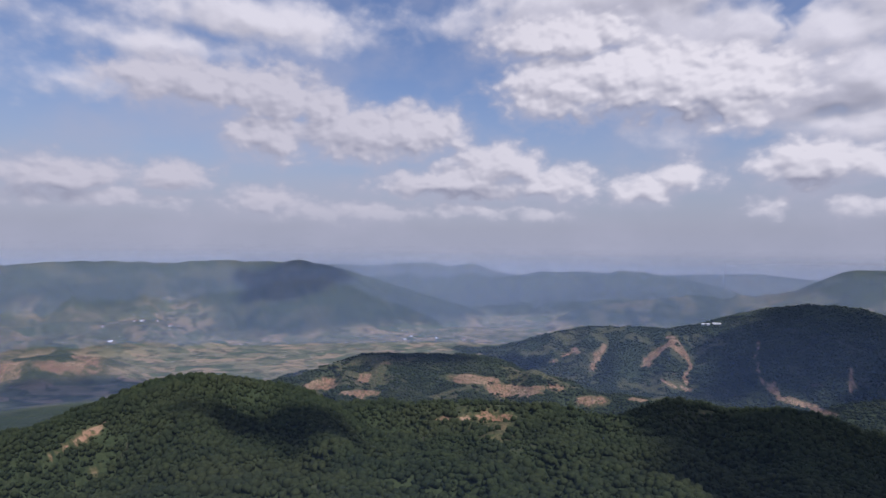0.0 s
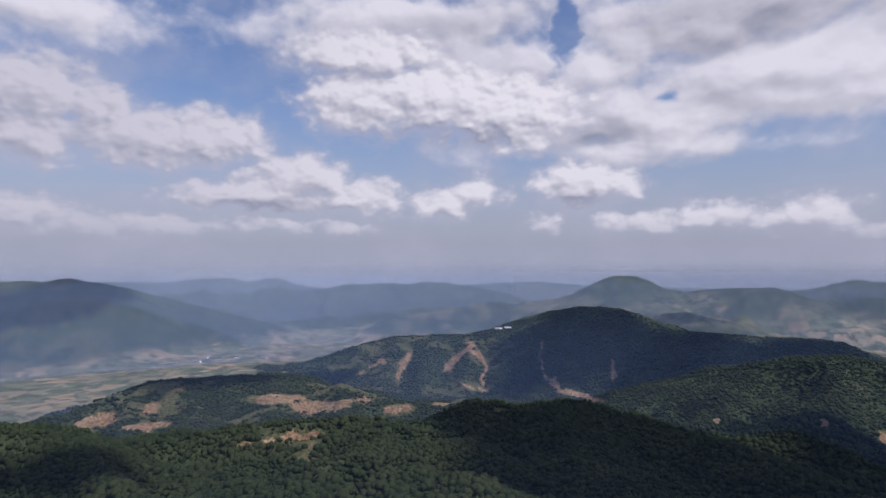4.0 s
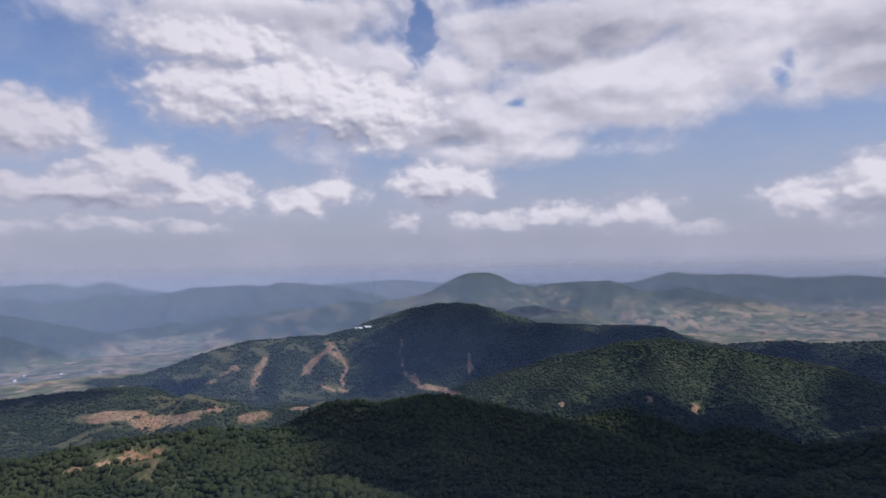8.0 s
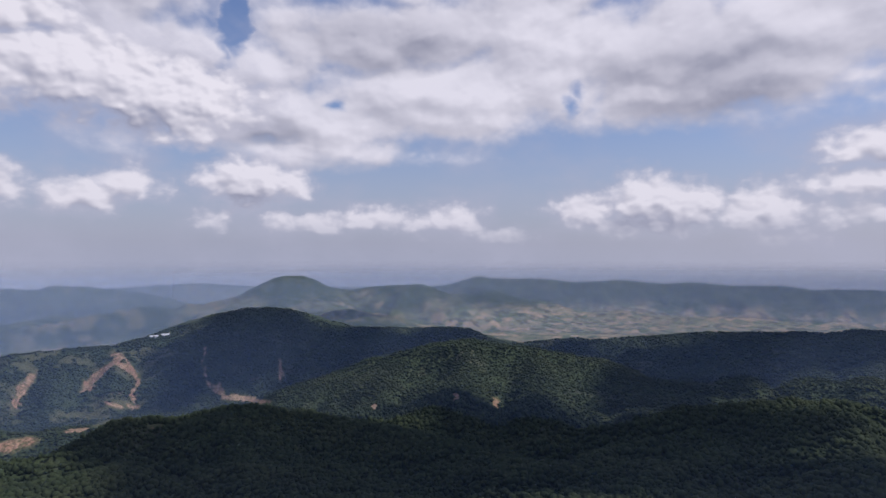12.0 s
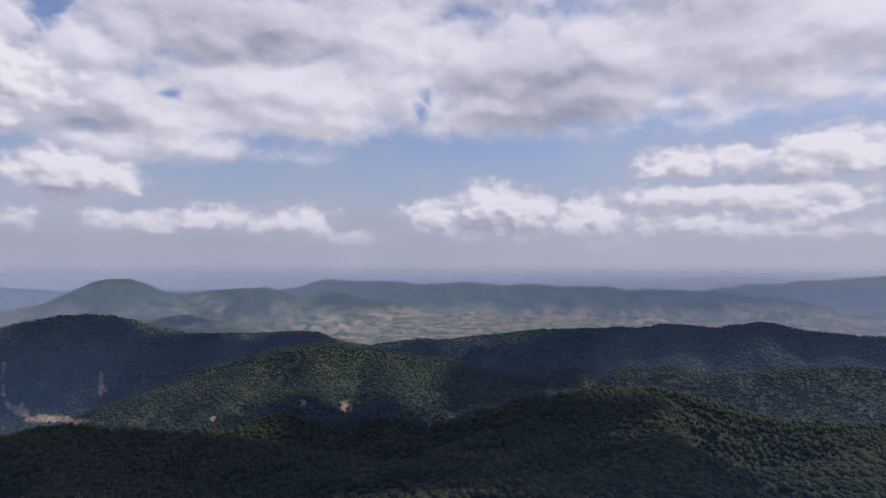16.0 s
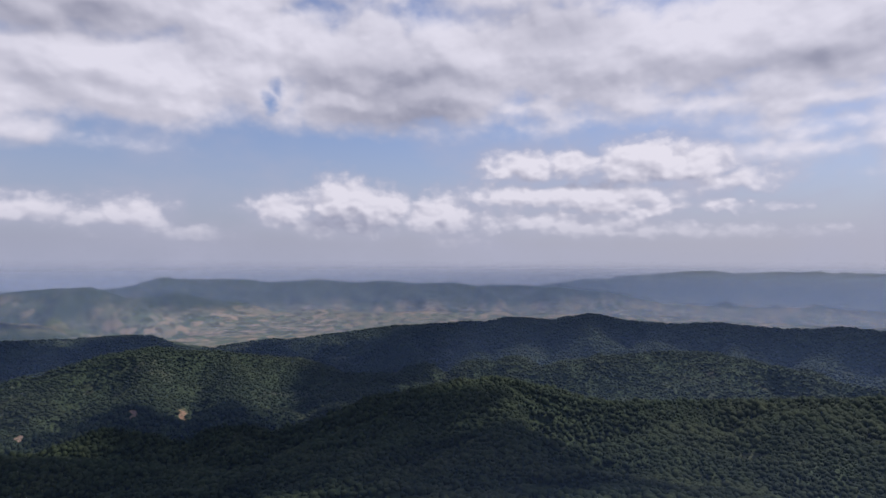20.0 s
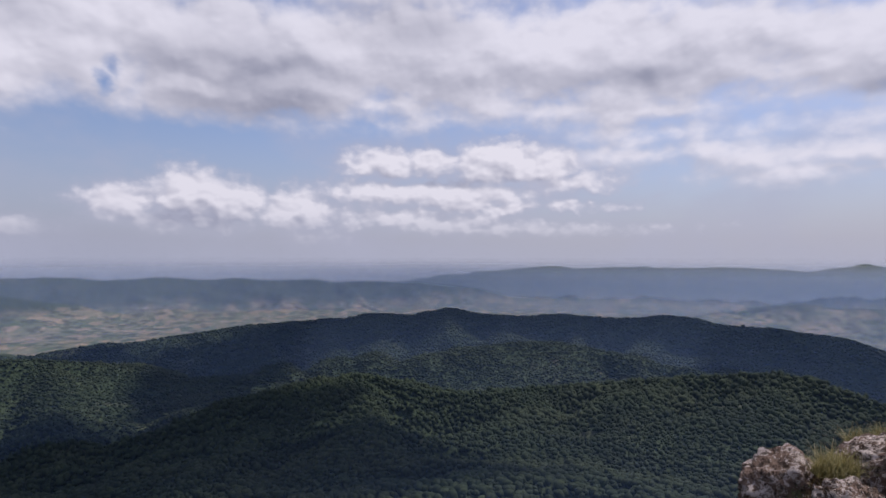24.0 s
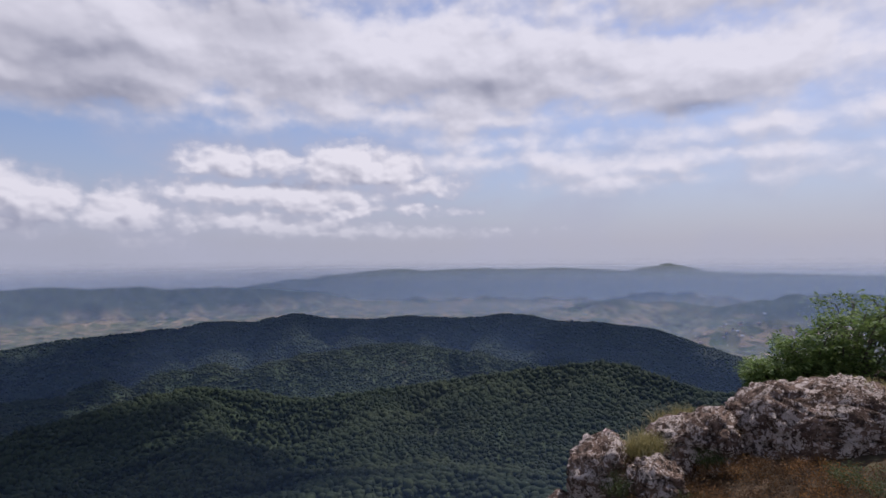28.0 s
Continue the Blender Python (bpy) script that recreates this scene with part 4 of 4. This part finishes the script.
def rock_material():
    m, n = material("lichened_rock")
    at = n.add("ShaderNodeTexCoord").outputs["Object"]
    at = n.vec("ADD", at, n.vec("MULTIPLY", n.add("ShaderNodeCombineXYZ", {0: n.add("ShaderNodeObjectInfo").outputs["Random"]}).outputs[0], (9, 0, 0)))
    base = n.mix(n.step(n.noise(at, 5, 6, .65), .35, .65), (.10, .064, .046), (.28, .19, .14))
    spots = n.add("ShaderNodeTexVoronoi", {"Vector": n.vec("ADD", at, n.vec("MULTIPLY", n.noise(at, 9, 4, .6, "Color"), (.25, .25, .25))), "Scale": 22.0, "Detail": 3.0}).outputs["Distance"]
    area = n.noise(at, 4.5, 5, .6)
    pale = n.step(n.math("SUBTRACT", n.math("MULTIPLY_ADD", area, 2.4, -.24), spots), .02, .13)
    colour = n.mix(n.math("MULTIPLY", pale, .92), base, n.mix(n.noise(at, 17, 4, .6), (.46, .37, .315), (.74, .64, .56)))
    dark = n.step(n.noise(at, 21, 5, .7), .52, .6)
    colour = n.mix(n.math("MULTIPLY", dark, .85), colour, (.045, .03, .022))
    moss = n.step(n.noise(at, 3.1, 5, .6), .58, .68, 0, .7)
    colour = n.mix(moss, colour, (.13, .085, .045))
    rise = n.math("ADD", n.math("MULTIPLY", n.noise(at, 24, 8, .7), 1.0), n.math("MULTIPLY", pale, .25))
    rise = n.math("SUBTRACT", rise, n.math("MULTIPLY", dark, .35))
    finish(n, colour, .92, rise, 1.0, .05, .15)
    return m


def plant_material(name, low, high, shine=.5, through=.25):
    m, n = material(name)
    geo = n.add("ShaderNodeNewGeometry")
    colour = n.mix(geo.outputs["Random Per Island"], low, high)
    colour = n.mix(n.step(n.noise(geo.outputs["Position"], 5, 3, .6), .35, .7, 0, .5), colour, tuple(.6 * c for c in low))
    b = n.add("ShaderNodeBsdfPrincipled", {"Base Color": colour, "Roughness": shine, "Specular IOR Level": .3})
    t = n.add("ShaderNodeBsdfTranslucent", {"Color": colour})
    mixed = n.add("ShaderNodeMixShader", {0: through, 1: b.outputs[0], 2: t.outputs[0]})
    n.put(n.add("ShaderNodeOutputMaterial").inputs[0], mixed.outputs[0])
    return m


def bark_material():
    m, n = material("grey_bark")
    at = n.add("ShaderNodeTexCoord").outputs["Object"]
    v = n.noise(n.vec("MULTIPLY", at, (1, 1, .2)), 60, 5, .6)
    finish(n, n.mix(v, (.05, .04, .032), (.16, .135, .11)), .9, v, .6, .01)
    return m


ROCK, BARK = rock_material(), bark_material()
LEAF = plant_material("bush_leaves", (.09, .15, .04), (.25, .33, .095), .6, .42)
STRAW = plant_material("dry_grass", (.22, .19, .07), (.42, .36, .15), .6, .3)
HEATH = plant_material("brown_heath", (.05, .03, .016), (.22, .115, .04), .7, .3)
RUST = plant_material("rusty_heath", (.11, .055, .02), (.40, .20, .06), .7, .35)
HERB = plant_material("green_herb", (.05, .075, .02), (.13, .15, .05), .55, .3)


def part(name, data, mat, parent=None, label=""):
    """One mesh object, under parent if there is one."""
    data.materials.append(mat)
    ob = new(name, data)
    if parent:
        ob.parent = parent
    return tagged(ob, label)


def boulder(bearing, distance, z, half, seed, label, spin=0.0, roll=0.0, box=.55, sub=5):
    """A weathered boulder: a rounded block with ledges, cracks and pits."""
    bm = bmesh.new()
    bmesh.ops.create_icosphere(bm, subdivisions=sub, radius=1.0)
    shift = Vector((seed * 3.7, seed * 1.9, 0))
    scale = (half[0] + half[1] + half[2]) / 3
    for v in bm.verts:
        p = v.co.copy()
        p = p.lerp(Vector([math.copysign(abs(c) ** box, c) for c in p]), .55)
        real = Vector((p.x * half[0], p.y * half[1], p.z * half[2]))
        w = real * (1.0 / .55) + shift
        d = .11 * noise.fractal(w * 1.3, 1.0, 2.0, 3)
        d += .06 * (abs(noise.noise(w * 3.2)) - .25)
        d += .09 * (noise.voronoi(w * 3.4)[0][1] - noise.voronoi(w * 3.4)[0][0] - .3)
        d += .055 * noise.fractal(w * 9, .8, 2.1, 5)
        crack = abs(noise.noise(Vector((w.x * 1.1 + .4 * w.z, w.y * 1.1, w.z * 3.0)) + shift))
        d -= .10 * max(0.0, 1 - crack / .055)
        pit = noise.voronoi(w * 14)[0][0]
        d -= .06 * max(0.0, 1 - pit / .4)
        v.co = real + v.normal * d * .55
    me = bpy.data.meshes.new("boulder")
    bm.to_mesh(me)
    bm.free()
    me.polygons.foreach_set("use_smooth", np.ones(len(me.polygons), bool))
    ob = part("boulder", me, ROCK)
    px, py = ground_xy(bearing, distance)
    ob.matrix_world = pose(px, py, z, 0, 0, -bearing + spin) @ pose(0, 0, 0, 0, roll, 0)
    return tagged(ob, label, "boulder", "boulders on the cliff edge")


boulder(124.8, 5.35, 298.07, (.31, .40, .45), 1, "pale lichened boulder at the cliff edge with a shaded flank", 8, -13, .6)
boulder(121.4, 5.15, 297.58, (.26, .34, .46), 2, "pale grey boulder hanging low on the cliff edge", -10, -6, .7)
boulder(131.9, 5.6, 298.42, (.44, .36, .27), 3, "sloping pinkish boulder spotted with white lichen", 5, -25, .6)
boulder(129.3, 5.0, 298.18, (.23, .24, .26), 4, "low pinkish boulder between dry scrub and grass", 20, 8, .65)
boulder(142.6, 6.15, 298.42, (.86, .64, .55), 5, "large dark boulder crusted with white lichen", 4, -4, .55, 6)
boulder(130.1, 6.0, 298.45, (.12, .10, .09), 6, "small pale stone in the grass", 0, 0, .8, 4)
boulder(135.2, 4.75, 298.05, (.14, .12, .10), 7, "small grey stone half buried in heath", 0, 0, .8, 4)
boulder(126.7, 5.4, 297.98, (.26, .26, .32), 8, "dark grey boulder under the dry scrub", 15, 10, .7)
boulder(135.0, 5.95, 298.30, (.22, .26, .30), 9, "grey stone wedged beside the large boulder", 10, -12, .65)


def strips(blades):
    """A mesh of tapering bent blades: (root, way, length, width, bend)."""
    verts, faces = [], []
    for root, way, length, width, bend in blades:
        side = way.cross(Vector((0, 0, 1)))
        side = side.normalized() if side.length > 1e-4 else Vector((1, 0, 0))
        k = len(verts)
        for i in range(4):
            f = i / 3
            c = root + way * (length * f) + Vector((bend.x, bend.y, -abs(bend.length) * .6)) * (length * f * f)
            half = side * width * (1 - f) ** .7 * .5
            verts += [c - half, c + half]
        faces += [(k + 2 * i, k + 2 * i + 1, k + 2 * i + 3, k + 2 * i + 2) for i in range(3)]
    me = bpy.data.meshes.new("blades")
    me.from_pydata([tuple(v) for v in verts], [], faces)
    return me


def ledge_z(px, py):
    return float(land_height(np.array([px]), np.array([py]))[0])


def grass_tuft(bearing, distance, z, spread, height, count, seed, mat, label):
    rng = random.Random(seed)
    blades = []
    for k in range(count):
        a, d = rng.uniform(0, 6.283), spread * rng.random() ** .7
        way = Vector((rng.gauss(0, .35), rng.gauss(0, .35), 1)).normalized()
        bend = Vector((rng.gauss(0, .4), rng.gauss(0, .4), 0))
        blades.append((Vector((d * math.cos(a), d * math.sin(a), -.03)), way, height * rng.uniform(.5, 1.1), rng.uniform(.004, .009), bend))
    ob = part("grass_tuft", strips(blades), mat)
    px, py = ground_xy(bearing, distance)
    ob.matrix_world = pose(px, py, z)
    return tagged(ob, label, "grass", "grass tufts on the ledge", "stuff")


for k, (q, d, z, w, h, c) in enumerate([(127.3, 5.25, 298.38, .14, .22, 520), (128.3, 5.3, 298.46, .15, .24, 560), (129.9, 6.2, 298.42, .13, .26, 420), (131.6, 6.35, 298.46, .12, .24, 340), (126.8, 5.25, 298.3, .09, .14, 220)]):
    grass_tuft(q, d, z, w, h, c, 40 + k, STRAW if k != 4 else HERB, "yellow-green dry grass tuft between the boulders" if k != 4 else "short green grass at the foot of a boulder")
for k, (q, d, z, w, h, c) in enumerate([(146.5, 6.3, 298.96, .22, .06, 260), (148.6, 6.2, 298.94, .22, .07, 260), (144.6, 6.5, 298.97, .2, .05, 200)]):
    grass_tuft(q, d, z, w, h, c, 60 + k, STRAW, "short straw-coloured grass on top of the large boulder")


def leaf_cloud(rng, spots, size, flat=.5):
    """A mesh of small folded leaves about the given spots (place, reach)."""
    verts, faces = [], []
    for place, reach, count in spots:
        for k in range(count):
            c = place + Vector((rng.gauss(0, reach), rng.gauss(0, reach), rng.gauss(0, reach * .7)))
            up = Vector((rng.gauss(0, flat), rng.gauss(0, flat), 1)).normalized()
            a = up.cross(Vector((rng.gauss(0, 1), rng.gauss(0, 1), rng.gauss(0, 1)))).normalized()
            b = up.cross(a)
            ln = size * rng.uniform(.6, 1.3)
            i = len(verts)
            verts += [c, c + a * ln * .5 + b * ln * .32 + up * ln * .1, c + a * ln, c + a * ln * .5 - b * ln * .32 + up * ln * .1]
            faces += [(i, i + 1, i + 2), (i, i + 2, i + 3)]
    me = bpy.data.meshes.new("leaves")
    me.from_pydata([tuple(v) for v in verts], [], faces)
    return me


def tube(points, radius):
    """A tapering five-sided stem along points."""
    verts, faces = [], []
    for k, p in enumerate(points):
        r = radius * (1 - .75 * k / (len(points) - 1))
        for i in range(5):
            a = i * 1.2566
            verts.append((p.x + r * math.cos(a), p.y + r * math.sin(a), p.z))
        if k:
            o = 5 * k
            faces += [(o - 5 + i, o - 5 + (i + 1) % 5, o + (i + 1) % 5, o + i) for i in range(5)]
    me = bpy.data.meshes.new("stem")
    me.from_pydata(verts, [], faces)
    return me


def heath_clump(bearing, distance, spread, height, seed, mat, label, lift=0.0, leaf=.0135):
    rng = random.Random(seed)
    px, py = ground_xy(bearing, distance)
    thing = new("heath_shrub")
    thing.matrix_world = pose(px, py, ledge_z(px, py) + lift)
    spots, blades = [], []
    for k in range(85):
        a, d = rng.uniform(0, 6.283), spread * rng.random() ** .5
        foot = Vector((d * math.cos(a) * .7, d * math.sin(a) * .7, -.02))
        top = Vector((d * math.cos(a), d * math.sin(a), height * rng.uniform(.45, 1.0) * (1 - .5 * (d / spread) ** 2)))
        way = (top - foot).normalized()
        blades.append((foot, way, (top - foot).length, .006, Vector((rng.gauss(0, .1), rng.gauss(0, .1), 0))))
        for f in (.55, .8, 1.0):
            spots.append((foot.lerp(top, f), .028, 15))
    tagged(part("brushwood", strips(blades), BARK, thing), kind="stuff")
    tagged(part("foliage", leaf_cloud(rng, spots, leaf, .9), mat, thing), kind="stuff")
    return tagged(thing, label, "shrub", "low scrub on the ledge")


SCRUB = [
    (133.0, 5.15, .28, .26), (135.4, 5.35, .32, .27), (137.8, 5.3, .34, .25), (140.4, 5.2, .34, .24), (143.2, 5.15, .36, .21), (146.0, 5.1, .36, .2), (149, 5.1, .38, .2),
    (134.2, 4.75, .30, .22), (137.0, 4.7, .34, .24), (140.2, 4.65, .36, .22), (143.6, 4.6, .36, .2), (147, 4.6, .36, .18), (131.2, 4.85, .26, .22), (128.6, 4.85, .24, .22),
    (132.6, 4.4, .3, .2), (135.8, 4.25, .34, .2), (139.5, 4.2, .36, .2), (143.4, 4.15, .36, .18), (147.2, 4.15, .38, .18), (129.6, 4.5, .26, .2), (126.4, 4.65, .22, .18),
]
for k, (q, d, w, h) in enumerate(SCRUB):
    h *= (.45 if d > 5 else .75) * (.8 if q > 142 else 1.0)
    if k % 3 == 1:
        heath_clump(q, d, w, h * 1.08, 80 + k, RUST, "low rust-orange heath shrub on thin soil")
    elif k in (5, 12, 19):
        heath_clump(q, d, w, h * .9, 80 + k, HERB, "low olive-green heath shrub on thin soil")
    else:
        heath_clump(q, d, w, h * .92, 80 + k, HEATH, "low dark-brown heath shrub on thin soil")
heath_clump(126.3, 5.02, .20, .22, 120, HERB, "dark brown-green shrub against a pale boulder", .08)
heath_clump(127.6, 5.1, .18, .2, 121, HEATH, "dry brown shrub in a rock cleft", .12)
heath_clump(133.3, 5.35, .13, .16, 122, HERB, "small bright green herb beside the heath", .1)
heath_clump(134.4, 5.6, .16, .16, 123, HEATH, "dry brown shrub at the foot of the large boulder", .16)
heath_clump(119.4, 4.9, .12, .2, 124, STRAW, "straw-coloured dry plant on the cliff edge", .1)


def bush(bearing, distance, z, reach, height, seed, label):
    """A small broadleaf bush: several stems that fork, and leaves in sprays at the twig ends."""
    rng = random.Random(seed)
    px, py = ground_xy(bearing, distance)
    thing = new("bush")
    thing.matrix_world = pose(px, py, z)
    spots = []
    for k in range(9):
        a = 6.283 * k / 9 + rng.uniform(-.3, .3)
        out = reach * rng.uniform(.25, .8)
        tip = Vector((out * math.cos(a), out * math.sin(a), height * rng.uniform(.62, .98)))
        pts = [Vector((.08 * math.cos(a), .08 * math.sin(a), -.05))]
        for i in range(1, 6):
            f = i / 5
            pts.append(Vector((tip.x * f ** 1.2, tip.y * f ** 1.2, tip.z * f)) + Vector((rng.gauss(0, .03), rng.gauss(0, .03), 0)))
        stem = part("stem", tube(pts, .022), BARK, thing)
        for i in range(14):
            f = rng.uniform(.25, 1.0)
            j = min(int(f * 5), 4)
            base = pts[j].lerp(pts[j + 1], f * 5 - j)
            b = a + rng.gauss(0, 1.2)
            ln = reach * rng.uniform(.2, .42)
            end = base + Vector((ln * math.cos(b), ln * math.sin(b), ln * rng.uniform(.0, .7)))
            end.z = min(end.z, height * rng.uniform(.9, 1.08))
            part("twig", tube([base, base.lerp(end, .5) + Vector((0, 0, .02)), end], .007), BARK, stem)
            for g in (.45, .7, .88, 1.0):
                spots.append((base.lerp(end, g), .062, 9))
    tagged(part("foliage", leaf_cloud(rng, spots, .054, .6), LEAF, thing, "small bright green leaves"), kind="stuff")
    return tagged(thing, label, "bush", "bushes behind the boulders")


bush(144.4, 9.0, 298.35, .80, 1.28, 7, "leafy green bush rising behind the large boulder")
bush(141.2, 8.7, 298.35, .50, .78, 8, "lower green bush spilling over the cliff edge")
bush(148.8, 9.2, 298.35, .80, 1.22, 9, "leafy green bush with an open crown")
bush(138.0, 8.4, 298.3, .36, .46, 10, "small green bush at the cliff edge")

# ---- houses and sheds in the valley ----


def wall_material(name, low, high):
    m, n = material(name)
    at = n.add("ShaderNodeNewGeometry").outputs["Position"]
    v = n.noise(at, .4, 5, .6)
    finish(n, n.mix(v, low, high), .8, v, .2, .05)
    return m


PLASTER, ROOF_RED, SHEET = wall_material("pale_plaster", (.36, .34, .31), (.55, .53, .5)), wall_material("red_tiles", (.22, .10, .07), (.36, .18, .12)), wall_material("white_sheeting", (.7, .72, .74), (.82, .83, .84))


def house(bearing, distance, size, spin, wall, roof, name, label, group):
    """A gabled house: walls and an overhanging roof."""
    w, d, h = size
    px, py = ground_xy(bearing, distance)
    thing = new(name)
    thing.matrix_world = pose(px, py, float(land_height(np.array([px]), np.array([py]))[0]) - .4, 0, 0, spin)
    ridge = h + d * .28
    a, b = w / 2, d / 2
    me = bpy.data.meshes.new("walls")
    me.from_pydata([(-a, -b, -2), (a, -b, -2), (a, b, -2), (-a, b, -2), (-a, -b, h), (a, -b, h), (a, b, h), (-a, b, h), (-a, 0, ridge), (a, 0, ridge)], [],
                   [(0, 1, 5, 4), (2, 3, 7, 6), (1, 2, 6, 9, 5), (3, 0, 4, 8, 7), (3, 2, 1, 0)])
    part("walls", me, wall, thing)
    me = bpy.data.meshes.new("roof")
    o, t = .5, .3
    rows = [(-b - o, h - o * .5), (0, ridge + t), (b + o, h - o * .5), (b + o, h - o * .5 - t), (0, ridge), (-b - o, h - o * .5 - t)]
    me.from_pydata([(x, y, z) for x in (-a - o, a + o) for y, z in rows], [], [(0, 1, 7, 6), (1, 2, 8, 7), (2, 3, 9, 8), (3, 4, 10, 9), (4, 5, 11, 10), (5, 0, 6, 11), (5, 4, 1, 0), (4, 3, 2, 1), (6, 7, 10, 11), (7, 8, 9, 10)])
    part("roof", me, roof, thing)
    return tagged(thing, label, name.replace("_", " "), group)


for k, (q, d) in enumerate([(24.5, 2283), (25.4, 2288)]):
    house(q, d, (27, 7, 4.0), -q + 5 - 6 * k, SHEET, SHEET, "farm_shed", "long low white farm shed on the wooded ridge", "white sheds on the ridge")
rng_houses = random.Random(5)
for q0, d0, spread, count in ((135.6, 2900, 120, 16), (135.3, 2490, 60, 9), (-27.5, 2580, 100, 8), (-1.5, 2500, 90, 4)):
    for k in range(count):
        house(q0 + math.degrees(rng_houses.gauss(0, spread) / d0), d0 + rng_houses.gauss(0, spread * .6), (rng_houses.uniform(9, 15), rng_houses.uniform(7, 9), rng_houses.uniform(3.5, 6)), rng_houses.uniform(0, 180),
              PLASTER, ROOF_RED if rng_houses.random() < .8 else SHEET, "house", "small pale village house in the valley fields", "village houses")
